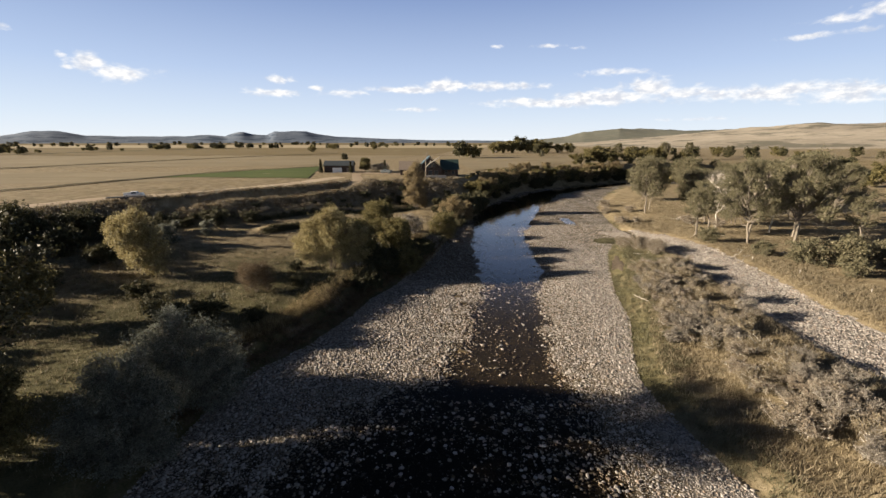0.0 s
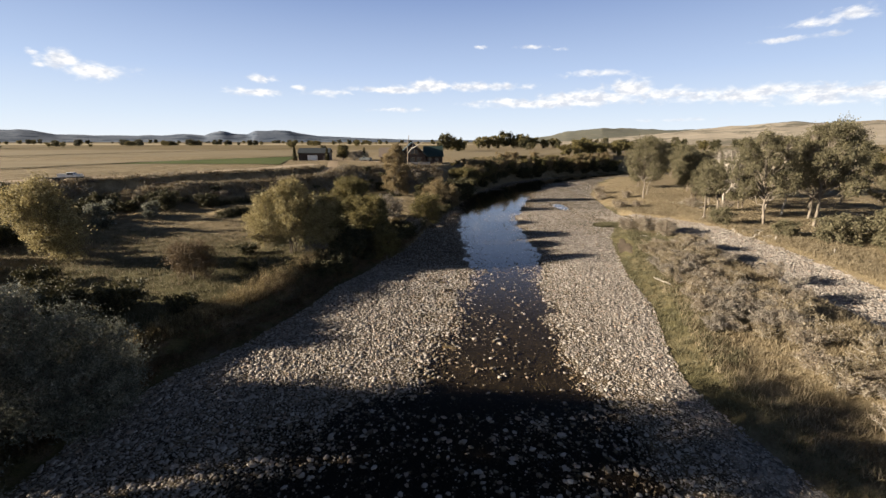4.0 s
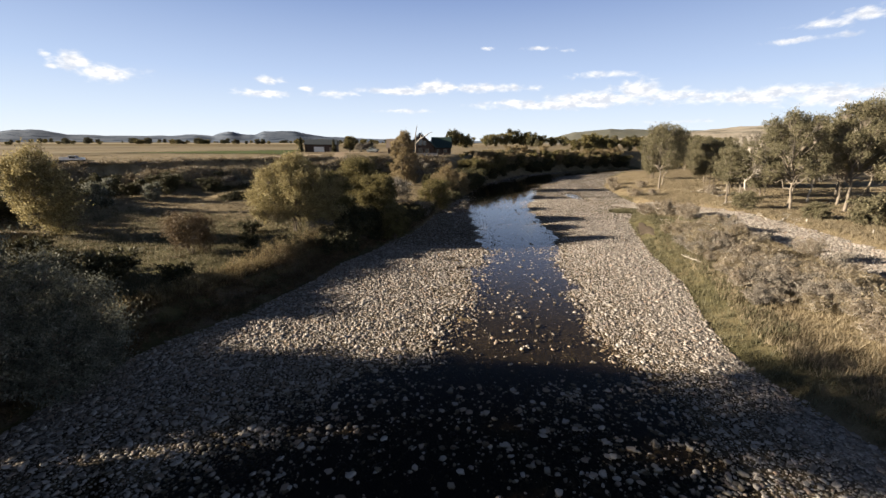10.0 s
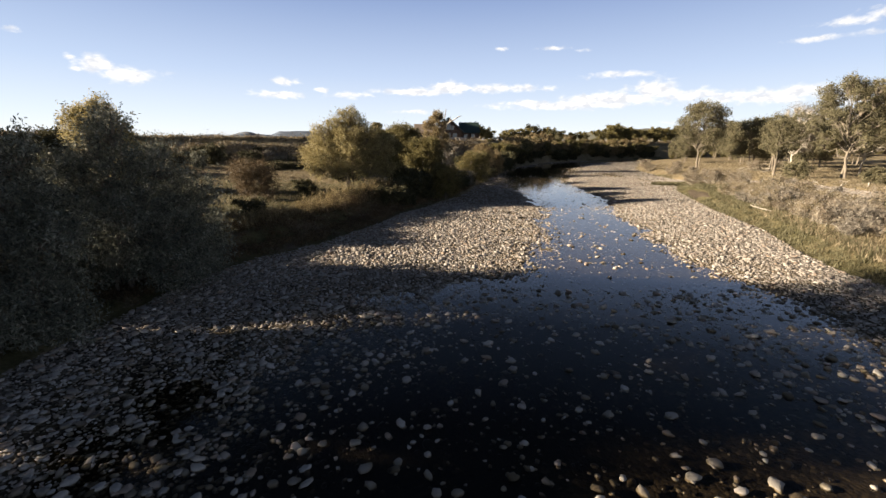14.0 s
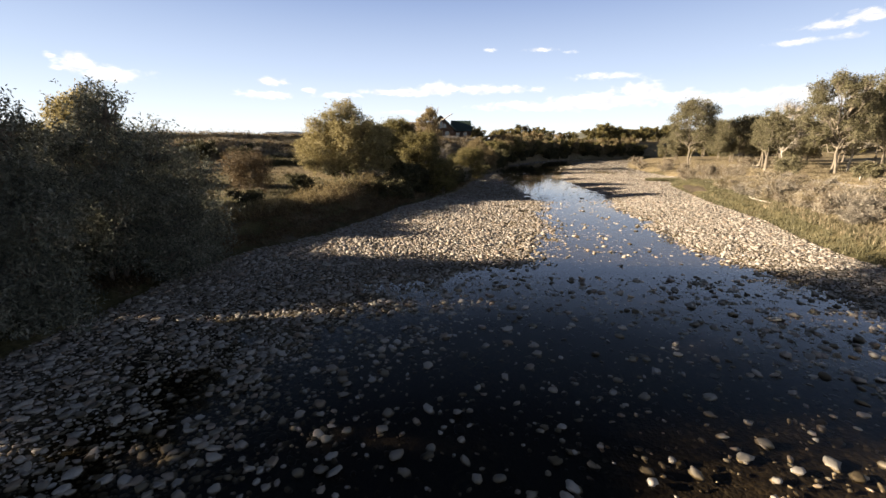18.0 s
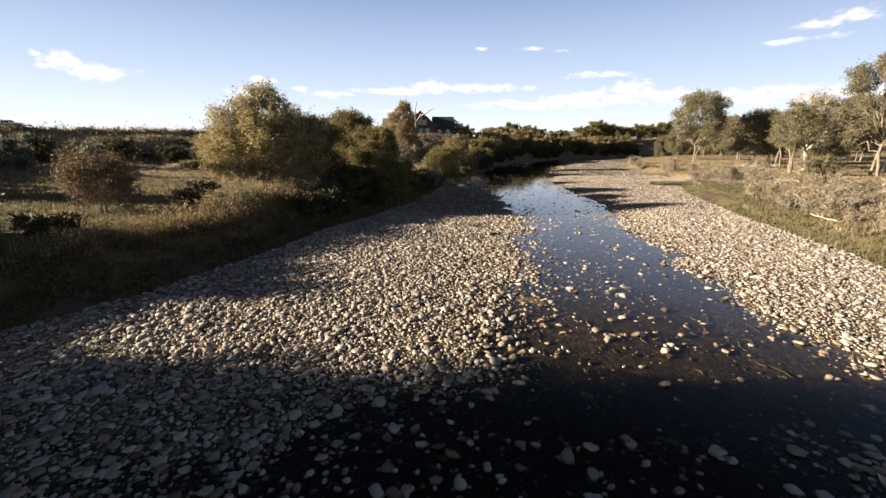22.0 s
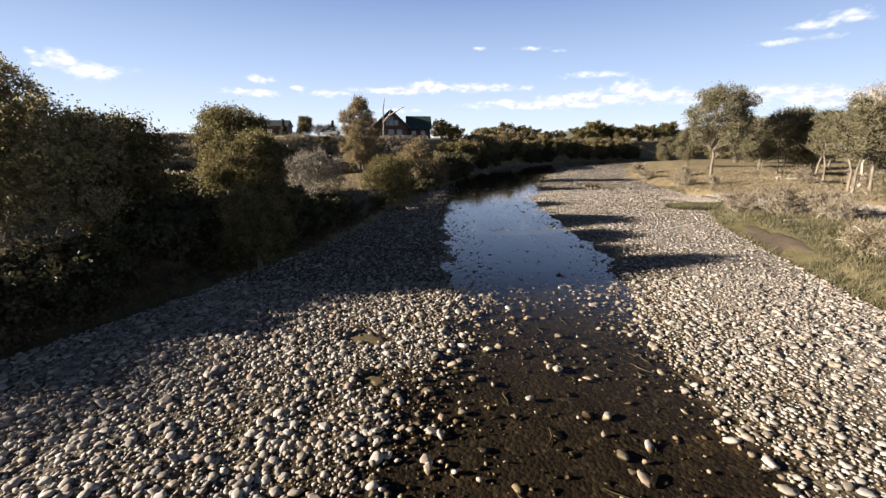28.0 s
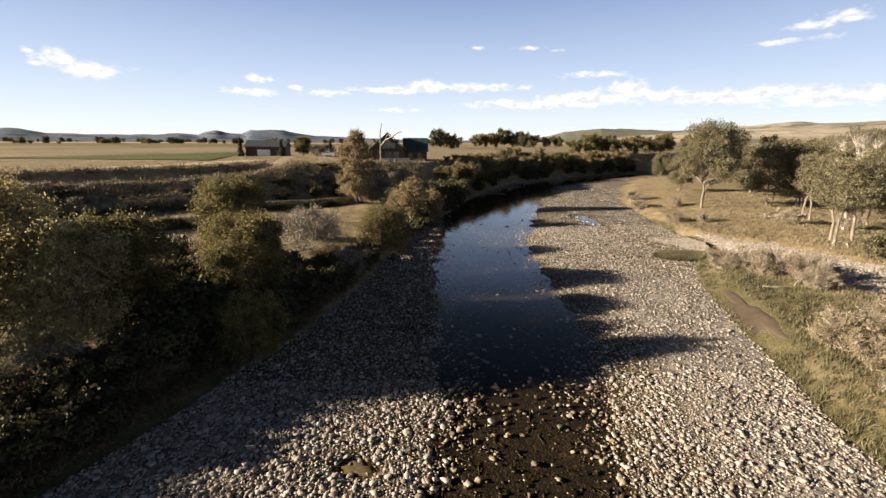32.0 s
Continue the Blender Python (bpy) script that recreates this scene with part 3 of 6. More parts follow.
gx, gy = axis(-62, 72, 0.55, -4800, 4800, 1.07), axis(12, 132, 0.55, -900, 4800, 1.06)
X, Y = np.meshgrid(gx, gy)
Z, BED, DA, DL, DR, DB = land(X, Y)
verts = np.stack([X, Y, Z], -1).reshape(-1, 3)
nx, ny = len(gx), len(gy)
i, j = np.meshgrid(np.arange(nx - 1), np.arange(ny - 1))
quads = np.stack([j * nx + i, j * nx + i + 1, (j + 1) * nx + i + 1, (j + 1) * nx + i], -1).reshape(-1, 4)
in_bed = (BED | (DA + 0.6 * rough(X, Y, 3.0) < 5.8)).ravel()[quads].all(1)
green = np.where(DL >= 0, (0.72 - 0.70 * ease(Y, 78, 98)) * (1 - ease(DL, 6, 60)) + 0.12, 0.62 * (1 - ease(DR - fringe(Y), -2, 4)) - 0.12)
green = np.where((DL >= 0) & (DB < 14), 0.15, green).ravel()
bare = np.where(DA < 6, 0.1, 0.0)
bare = np.maximum(bare, np.where((DL >= 0) & (DB > -1) & (DB < 15), 0.28, 0))
# soil colour on the left bank face, to deepen the shade there
bare = np.maximum(bare, np.where((DL >= 0) & (DL < 4.2), 0.5, 0)).ravel()


def sheet(name, faces, mat, label, category):
    used, inv = np.unique(faces, return_inverse=True)
    me = mesh_from(name, verts[used], inv.reshape(faces.shape), mat, True, {"green": green[used], "bare": bare[used]})
    return tagged(new(name, me), label, category, kind="structure")


ground = sheet("ground", quads[~in_bed], M_GROUND, "dry autumn meadow with straw grass and bare soil", "ground")
riverbed = sheet("riverbed", quads[in_bed], M_BED, "bed of pale river gravel with brown wet hollows, painted darker where deep", "river bed")

# the water: one level sheet inside the banks
wx, wy = np.meshgrid(np.arange(0, 1.0001, 0.05), np.concatenate([np.arange(-80, 240, 4.0), np.arange(240, 312, 3.0)]))
la, ra = np.asarray(LEFT, float), np.asarray(RIGHT, float)
xl, xr = np.interp(wy, la[:, 1], la[:, 0]), np.interp(wy, ra[:, 1], ra[:, 0])
wv = np.stack([xl + (xr - xl) * wx, wy, np.zeros_like(wx)], -1).reshape(-1, 3)
a, b = wx.shape
i, j = np.meshgrid(np.arange(b - 1), np.arange(a - 1))
wf = np.stack([j * b + i, j * b + i + 1, (j + 1) * b + i + 1, (j + 1) * b + i], -1).reshape(-1, 4)
water = tagged(new("water", mesh_from("water", wv, wf, M_WATER, True)), "clear shallow river water reflecting the blue sky", "water", kind="structure")
water.visible_shadow = False


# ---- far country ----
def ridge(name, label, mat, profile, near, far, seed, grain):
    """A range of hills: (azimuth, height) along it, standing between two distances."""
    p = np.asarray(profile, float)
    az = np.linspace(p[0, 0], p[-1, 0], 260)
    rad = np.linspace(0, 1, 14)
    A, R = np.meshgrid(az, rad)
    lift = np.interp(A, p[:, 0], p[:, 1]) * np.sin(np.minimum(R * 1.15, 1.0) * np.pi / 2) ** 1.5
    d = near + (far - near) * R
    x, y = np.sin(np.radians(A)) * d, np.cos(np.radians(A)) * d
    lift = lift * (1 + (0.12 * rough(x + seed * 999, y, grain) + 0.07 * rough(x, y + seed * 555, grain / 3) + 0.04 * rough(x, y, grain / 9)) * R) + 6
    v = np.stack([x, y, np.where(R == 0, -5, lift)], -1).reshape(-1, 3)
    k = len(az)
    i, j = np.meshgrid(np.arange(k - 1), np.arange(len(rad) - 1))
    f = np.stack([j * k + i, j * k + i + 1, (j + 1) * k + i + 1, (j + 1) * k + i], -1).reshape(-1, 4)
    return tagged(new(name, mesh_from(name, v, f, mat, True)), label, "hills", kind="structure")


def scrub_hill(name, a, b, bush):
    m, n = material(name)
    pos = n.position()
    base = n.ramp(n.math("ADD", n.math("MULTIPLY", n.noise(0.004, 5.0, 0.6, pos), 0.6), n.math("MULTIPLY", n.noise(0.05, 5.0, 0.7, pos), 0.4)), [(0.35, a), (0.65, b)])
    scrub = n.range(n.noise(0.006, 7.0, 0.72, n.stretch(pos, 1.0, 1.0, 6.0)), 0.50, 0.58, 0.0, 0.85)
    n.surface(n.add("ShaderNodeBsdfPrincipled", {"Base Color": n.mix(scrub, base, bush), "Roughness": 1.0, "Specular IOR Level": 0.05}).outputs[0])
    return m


# the west hills carry the blue of distance haze in their colour
M_HILL = scrub_hill("haze_blue_hill", (0.085, 0.108, 0.15), (0.17, 0.195, 0.24), (0.045, 0.064, 0.098))
M_HILL_DRY = scrub_hill("dry_grass_hill", (0.22, 0.19, 0.15), (0.40, 0.355, 0.29), (0.12, 0.115, 0.09))
M_HILL_DARK = field_material("scrub_hill", (0.09, 0.10, 0.085), (0.17, 0.16, 0.13))
ridge("backdrop_hills_west", "long flat-topped hills on the horizon, tinted blue for distance haze", M_HILL, [(-75, 50), (-52, 44), (-46, 52), (-44.8, 68), (-43.4, 92), (-41.9, 97), (-40.8, 84), (-39.4, 64), (-36.5, 58), (-33, 52), (-30, 58), (-28.5, 70), (-26.6, 60), (-25.8, 82), (-24.8, 98), (-23.6, 74), (-22, 70), (-21.2, 104), (-17.4, 106), (-16.2, 84), (-13.4, 54), (-9, 46), (-3, 28), (2, 24), (8, 22)], 3400, 4400, 1, 900)
ridge("backdrop_hills_north", "low dark scrub-covered ridge on the horizon", M_HILL_DARK, [(6, 10), (13, 34), (15.7, 50), (18, 78), (22, 98), (26, 84), (34, 82), (42, 70)], 2200, 3200, 2, 500)
ridge("backdrop_hills_east", "pale dry grass hillside rising behind the trees", M_HILL_DRY, [(14, 6), (20, 18), (27, 38), (33, 58), (40, 72), (47, 70), (60, 76), (80, 90), (100, 60)], 900, 2100, 3, 300)


# ---- fields and tracks on the upper level ----
def field(name, corners, lift, mat, label):
    """A flat patch of farmland laid on the upper level."""
    c = [Vector((*p, 0)) for p in corners]
    k = 24
    vs = []
    for a in range(k + 1):
        for b in range(k + 1):
            u, v = a / k, b / k
            p = c[0].lerp(c[1], u).lerp(c[3].lerp(c[2], u), v)
            vs.append((p.x, p.y, 0))
    vs = np.array(vs)
    vs[:, 2] = np.maximum(land(vs[:, 0], vs[:, 1])[0], 10.4) + lift
    i, j = np.meshgrid(np.arange(k), np.arange(k))
    f = np.stack([i * (k + 1) + j, (i + 1) * (k + 1) + j, (i + 1) * (k + 1) + j + 1, i * (k + 1) + j + 1], -1).reshape(-1, 4)
    return tagged(new(name, mesh_from(name, vs, f, mat, True)), label, "field", kind="structure")


M_TANFIELD = field_material("stubble", (0.1634, 0.1333, 0.086), (0.2666, 0.2236, 0.1505))
M_GREENFIELD = field_material("green_crop", (0.0516, 0.0731, 0.0258), (0.1032, 0.1204, 0.0473))
M_PALEFIELD = field_material("pale_stubble", (0.2752, 0.2236, 0.1462), (0.4128, 0.3526, 0.2408))
M_BROWNFIELD = field_material("mown_hay", (0.129, 0.1032, 0.0559), (0.2064, 0.1634, 0.0946))


def strip(name, line, half, lift, mat, label, category="road"):
    """A ribbon of ground laid along a line."""
    p = np.asarray(line, float)
    s = np.linspace(0, len(p) - 1, 12 * len(p))
    x, y = np.interp(s, np.arange(len(p)), p[:, 0]), np.interp(s, np.arange(len(p)), p[:, 1])
    d = np.stack([np.gradient(x), np.gradient(y)], 1)
    d /= np.linalg.norm(d, axis=1)[:, None]
    rows = []
    for o in np.linspace(-1, 1, 5):
        w = half * (1 + 0.15 * rough(x * 3, y * 3, 9.0))
        ax, ay = x - d[:, 1] * o * w, y + d[:, 0] * o * w
        rows.append(np.stack([ax, ay, land(ax, ay)[0] + lift - 0.05 * abs(o)], -1))
    v = np.stack(rows, 1).reshape(-1, 3)
    i, j = np.meshgrid(np.arange(4), np.arange(len(s) - 1))
    f = np.stack([j * 5 + i, j * 5 + i + 1, (j + 1) * 5 + i + 1, (j + 1) * 5 + i], -1).reshape(-1, 4)
    return tagged(new(name, mesh_from(name, v, f, mat, True)), label, category, kind="structure")


field("field_stubble", [(-420, 120), (-100, 150), (-62, 206), (-420, 190)], 0.05, M_TANFIELD, "wide tan stubble field above the river bluff")
field("field_green", [(-118, 172), (-54, 170), (-70, 250), (-94, 213)], 0.17, M_GREENFIELD, "narrow strip of green crop beside the shed")
field("field_hay", [(-900, 196), (-80, 250), (-20, 420), (-900, 420)], 0.10, M_TANFIELD, "large mown hay field on the upper level")
field("field_brown", [(-900, 440), (-15, 440), (60, 900), (-1500, 900)], 0.14, M_BROWNFIELD, "brown mown field stretching into the distance")
field("field_pale", [(-1900, 930), (80, 930), (200, 1500), (-2600, 1500)], 0.2, M_PALEFIELD, "pale stubble strip before the far hills")
field("field_river", [(16, 222), (70, 275), (170, 420), (-5, 420)], 0.10, M_TANFIELD, "tan field between the house and the wooded bank")
field("field_far", [(-3400, 1600), (500, 1600), (900, 3300), (-3400, 3300)], 0.3, M_BROWNFIELD, "distant flat farmland below the hills")
M_RIM = field_material("pale_rim_gravel", (0.3096, 0.2451, 0.1763), (0.4816, 0.3956, 0.2967))
M_DITCH = field_material("rank_ditch_grass", (0.0387, 0.0344, 0.0215), (0.086, 0.0731, 0.0447))
for line, half in (([(-240, 196), (-228, 250), (-205, 330), (-180, 410), (-123, 510)], 2.6), ([(-138, 112), (-126, 132), (-120, 156), (-104, 206), (-72, 242)], 1.5), ([(-450, 400), (-470, 620), (-434, 860)], 5.0), ([(-10, 428), (170, 424)], 2.0)):
    strip("ditch", line, half, 0.35, M_DITCH, "dark grassy ditch between the fields", "ditch")
strip("road_track", TRACK, 2.0, 0.07, M_DIRT, "pale dirt track winding down the bluff")
strip("road_yard", [(-80, 205), (-60, 200), (-38, 197), (-20, 194), (-8, 190)], 3.5, 0.16, M_DIRT, "pale gravel yard between shed and house", "road")
strip("road_rim", [(-119, 64), (-104, 86), (-93.5, 109), (-70, 130), (-54, 153), (-43, 178)], 3.0, 0.12, M_RIM, "dry dirt track along the bluff rim")


# ---- trees ----
def grow(rng, h, spread, low, stems, limbs, lean=0.1):
    """The bones of a tree: for each stem its lines, and the places of the leaf clumps."""
    bones, clumps = [], []
    for s in range(stems):
        a = rng.uniform(0, 6.28)
        out = rng.uniform(0.12, 0.3) * spread if stems > 1 else lean * h
        top = h * rng.uniform(0.72, 0.9)
        t = np.linspace(0, 1, 8)
        foot = np.array([np.cos(a), np.sin(a), 0]) * (0.12 * spread * rng.random() if stems > 1 else 0)
        bend = rng.normal(0, 0.03 * h, (8, 3)) * t[:, None]
        line = foot + np.outer(t ** 1.2, [np.cos(a) * out, np.sin(a) * out, 0]) + np.outer(t, [0, 0, top]) + bend * [1, 1, 0]
        r0 = (0.0125 * h + 0.025) / math.sqrt(stems) * 1.1
        lines = [(line, r0 * (1 - 0.86 * t))]
        n = max(3, limbs // stems)
        for q in range(n):
            f = low + (0.98 - low) * (q + rng.random()) / n
            root = np.array([np.interp(f, t, line[:, c]) for c in range(3)])
            b = q * 2.4 + rng.uniform(-0.5, 0.5) + a
            reach = spread * (0.45 + 0.6 * math.sin(math.pi * min(1, (f - low) / (1.02 - low) * 0.75 + 0.22))) * rng.uniform(0.55, 1.1)
            rise = reach * rng.uniform(0.2, 0.75) + 0.04 * h
            tt = np.linspace(0, 1, 6)
            way = np.outer(tt, [np.cos(b) * reach, np.sin(b) * reach, 0]) + np.outer(tt ** 1.5, [0, 0, rise])
            limb = root + way + rng.normal(0, 0.03 * reach + 0.02, (6, 3)) * tt[:, None]
            limb[:, 2] = np.minimum(limb[:, 2], h * rng.uniform(0.88, 1.0))
            lr = r0 * (1 - 0.86 * f) * 0.6
            lines.append((limb, lr * (1 - 0.85 * tt) + 0.012))
            for k in range(6):
                g = rng.uniform(0.3, 1.0)
                at = np.array([np.interp(g, tt, limb[:, c]) for c in range(3)])
                d = rng.normal(size=3) + [np.cos(b) * 0.5, np.sin(b) * 0.5, 0.35]
                d *= rng.uniform(0.10, 0.30) * spread / np.linalg.norm(d)
                lines.append((np.linspace(at, at + d, 3), np.linspace(lr * 0.35 + 0.01, 0.008, 3)))
                clumps += [at + d, at + d * 0.55]
            clumps.append(limb[-1])
        bones.append(lines)
    return bones, np.array(clumps)


def tree(name, label, category, seed, h, spread, leaf, bark, low=0.15, stems=1, limbs=12, count=9000, size=(0.32, 0.2), clump=0.09, droop=0.2, lean=0.1, group=""):
    rng = np.random.default_rng(seed)
    bones, clumps = grow(rng, h, spread, low, stems, limbs, lean)
    root = tagged(new(name), label, category, group)
    for lines in bones:
        v, f = tubes(lines[:1], 8)
        w, g = tubes(lines[1:], 5 if 12 < h else 3)
        part("trunk" if stems < 4 else "stem", mesh_from("trunk", np.concatenate([v, w]), np.concatenate([f, g + len(v)]), bark, True), None, root)
    weight = rng.uniform(0.25, 1.0, len(clumps))
    pick = rng.choice(len(clumps), count, p=weight / weight.sum())
    rad = clump * h * rng.uniform(0.5, 1.25, len(clumps))
    off = rng.normal(size=(count, 3)) * [1, 1, 0.7]
    at = clumps[pick] + off * (rad[pick] * 0.6)[:, None]
    at[:, 2] = np.maximum(at[:, 2], 0.05 * h * rng.uniform(0.2, 1.5, count))
    v, f = leaves(rng, at, size[0], size[1], droop)
    part("crown", mesh_from("crown", v, f, leaf, False), None, root)
    return root


def lobed(name, label, category, seed, lobes, leaf, bark, twigs, per, size, droop=0.25, length=0.45, stems=3, group="", fork=0.12):
    """A tree whose crown is made of lobes (x, y, z, radius, height): limbs run from the foot into each lobe, twigs spray out of it, leaves sit along the twigs."""
    rng = np.random.default_rng(seed)
    root = tagged(new(name), label, category, group)
    lobes = np.asarray(lobes, float)
    top = (lobes[:, 2] + lobes[:, 4]).max()
    bulk = lobes[:, 3] ** 2 * lobes[:, 4]
    share = bulk ** 0.75 / (bulk ** 0.75).sum()
    starts, ends = [], []
    bones = []
    t = np.linspace(0, 1, 9)
    for j in range(stems):
        own = lobes[j::stems]
        foot = np.array([np.cos(j * 2.4), np.sin(j * 2.4), 0]) * 0.04 * top * (stems > 1)
        tip = own[own[:, 2].argmax(), :3] * [0.8, 0.8, 1.0] + [0.25 * own[:, 0].mean(), 0.25 * own[:, 1].mean(), 0]
        stem = foot + np.outer(t ** 1.5, [tip[0] - foot[0], tip[1] - foot[1], 0]) + np.outer(t, [0, 0, tip[2]]) + rng.normal(0, 0.012 * top, (9, 3)) * np.sin(t * np.pi)[:, None]
        bones.append([(stem, (0.0135 * top + 0.03) / stems ** 0.35 * (1 - 0.85 * t))])
    for k, (x, y, z, r, h) in enumerate(lobes):
        stem, thick = bones[k % stems][0]
        f = min(0.95, max(fork, 0.55 * z / stem[-1, 2]) * rng.uniform(0.85, 1.1))
        base = np.array([np.interp(f, t, stem[:, c]) for c in range(3)])
        u = np.linspace(0, 1, 7)
        line = base + np.outer(u, [x - base[0], y - base[1], 0]) + np.outer(u ** 1.25, [0, 0, z - base[2]]) + rng.normal(0, 0.016 * top, (7, 3)) * np.sin(u * np.pi)[:, None]
        bones[k % stems].append((line, np.interp(f, t, thick) * 0.6 * (1 - 0.75 * u)))
        n = int(twigs * share[k])
        d = rng.normal(size=(n, 3))
        d /= np.linalg.norm(d, axis=1)[:, None]
        bunch = np.sin(d[:, 0] * 5.3 + k) + np.sin(d[:, 1] * 5.9 + 2 * k) + np.sin(d[:, 2] * 5.6 + 3 * k)
        keep = bunch > rng.normal(-0.75, 0.35, n)
        d, bunch, n = d[keep], bunch[keep], int(keep.sum())
        reach = rng.uniform(0.15, 0.80, n) ** 0.65 * (1 + 0.13 * bunch)
        a = np.array([x, y, z]) + d * [r, r, h] * reach[:, None]
        way = d * [1, 1, 0.7] + rng.normal(0, 0.4, (n, 3)) + [0, 0, 0.5]
        way /= np.linalg.norm(way, axis=1)[:, None]
        b = a + way * (length * r * np.minimum(rng.lognormal(-0.45, 0.55, n), 2.2))[:, None]
        starts.append(a)
        ends.append(b)
        for q in range(0, n, max(1, n // 26)):
            bones[k % stems].append((np.linspace(line[-2], a[q], 4) + rng.normal(0, 0.06, (4, 3)), np.linspace(0.006 * top, 0.008, 4)))
    for lines in bones:
        v, f = tubes(lines, 5)
        part("trunk" if stems < 4 else "stem", mesh_from("trunk", v, f, bark, True), None, root)
    a, b = np.concatenate(starts), np.concatenate(ends)
    k = np.repeat(np.arange(len(a)), per)
    g = rng.uniform(0, 1, len(k))
    at = a[k] + (b[k] - a[k]) * g[:, None] + rng.normal(0, 1, (len(k), 3)) * (0.55 * size[0] * (1.3 - 0.6 * g))[:, None]
    at[:, 2] -= droop * size[0] * 2 * g ** 2
    at = at[at[:, 2] > 0.12]
    v, f = leaves(rng, at, size[0], size[1], droop)
    part("crown", mesh_from("crown", v, f, leaf, False), None, root)
    return root


def dome(seed, h, spread, low, n, shrink=0.42, peak=0.0):
    """Lobes of a rounded crown of that height and half width, from low upwards, with one lobe standing higher at its middle."""
    r = random.Random(seed)
    out = []
    for k in range(n):
        f = (k + 0.5) / n
        a = k * 2.4 + r.uniform(-0.4, 0.4)
        up = low + (1 - low) * f
        wide = spread * (1 - shrink * 0.8) * math.sqrt(max(0.05, 1 - (abs(f - 0.35) / 0.72) ** 2)) * r.uniform(0.6, 1.05)
        q = spread * shrink * r.uniform(0.75, 1.2)
        out.append((math.cos(a) * wide, math.sin(a) * wide, min(h * up, h - q * 0.85), q, q * r.uniform(0.75, 1.05)))
    if peak:
        out.append((0.1 * spread, 0, h + peak - spread * 0.3, spread * 0.32, spread * 0.36))
    return out


def plant(ob, x, y, turn=0.0, scale=1.0, sink=0.15):
    ob.matrix_world = pose(x, y, ground_z(x, y) - sink, 0, 0, turn) @ Matrix.Scale(scale, 4)
    return ob


def again(ob, x, y, turn, scale=1.0, label="", sink=0.15):
    """A copy of a grown plant, set on the ground elsewhere."""
    c = copy_thing(ob, pose(x, y, ground_z(x, y) - sink, 0, 0, turn))
    c.scale = (scale, scale, scale * (1 + 0.06 * math.sin(x * 3 + y)))
    return tagged(c, label)


# the near bank: a silver olive tree, yellowing willows and dark bushes
olive = plant(lobed("olive_tree", "large silvery grey-green olive tree on the gravel edge", "tree", 11,
                    [(0.4, 0.6, 9.2, 1.0, 1.5), (-0.9, 1.4, 8.4, 1.3, 1.5), (0.0, 0.2, 6.6, 2.3, 2.0), (1.7, 2.2, 7.0, 1.5, 1.6), (2.4, 3.2, 5.2, 1.9, 1.9), (-2.2, 0.4, 6.0, 2.3, 2.2), (1.4, -0.6, 4.2, 2.2, 2.0), (2.6, 1.4, 3.2, 2.0, 1.9),
                     (2.2, 4.4, 2.6, 2.0, 1.8), (-1.6, -0.8, 3.4, 2.4, 2.4), (0.6, 2.4, 3.6, 2.6, 2.6), (-3.2, 2.2, 3.6, 2.4, 2.4), (3.0, 3.0, 1.5, 1.8, 1.4), (1.0, 5.4, 1.6, 1.8, 1.4), (2.7, 0.2, 1.5, 1.4, 1.5), (2.9, 1.5, 1.1, 1.5, 1.2), (0.6, -0.6, 2.2, 1.6, 1.4), (-1.6, 0.6, 1.6, 2.0, 1.6)],
                    M_OLIVE, M_BARK, 15000, 9, (0.20, 0.06), 0.55, 0.5, 4), -24.4, 34.4, 0)
plant(lobed("olive_tree", "broad silvery olive tree leaning over the gravel", "tree", 41,
            [(0.6, 0.4, 7.9, 1.0, 1.4), (-1.4, -0.6, 7.4, 1.3, 1.5), (0.2, -0.4, 5.8, 2.0, 1.8), (-2.2, 0.2, 5.2, 2.2, 2.0), (1.9, -0.6, 4.4, 1.6, 1.6), (1.2, 0.6, 5.2, 1.5, 1.3), (-0.6, -1.8, 3.6, 2.0, 2.0), (1.7, -1.2, 2.4, 1.5, 1.5), (-2.8, -1.6, 3.0, 2.2, 2.2), (0.6, -2.0, 1.4, 1.6, 1.4), (2.2, -1.0, 1.2, 1.4, 1.2), (-1.4, -2.4, 1.3, 1.8, 1.4), (1.0, -0.6, 1.6, 1.4, 1.4)],
            M_OLIVE, M_BARK, 11000, 9, (0.20, 0.06), 0.55, 0.5, 4), -24.6, 29.2, 0)
plant(lobed("yellow_willow", "broad willow with yellowing leaves on the grassy bench", "tree", 12,
            [(0.4, 0.0, 10.6, 1.5, 1.6), (1.6, 0.6, 9.6, 1.5, 1.4), (-1.2, -0.4, 9.2, 1.8, 1.6), (-3.4, -0.6, 7.4, 2.2, 1.9), (0.4, -1.6, 7.4, 2.4, 2.0), (3.0, -0.4, 7.6, 2.1, 1.8), (-4.9, -0.2, 5.2, 2.0, 1.6), (-2.6, -2.2, 5.2, 2.2, 1.8), (1.2, -2.8, 5.0, 2.3, 1.9), (4.4, -1.0, 5.6, 2.0, 1.9), (5.0, 0.8, 6.6, 1.8, 1.7),
             (-1.2, 2.6, 6.8, 2.6, 2.4), (2.6, 2.4, 6.2, 2.6, 2.4), (-4.0, -1.4, 3.2, 1.8, 1.4), (3.6, -2.2, 3.2, 2.0, 1.8), (5.2, -0.4, 3.2, 1.9, 1.8), (0.0, 0.4, 4.6, 2.6, 2.2), (-0.8, -3.0, 3.2, 1.6, 1.3)],
            M_YELLOW, M_BARK, 15500, 8, (0.19, 0.10), 0.3, 0.4, 5), -20.6, 75, 0)
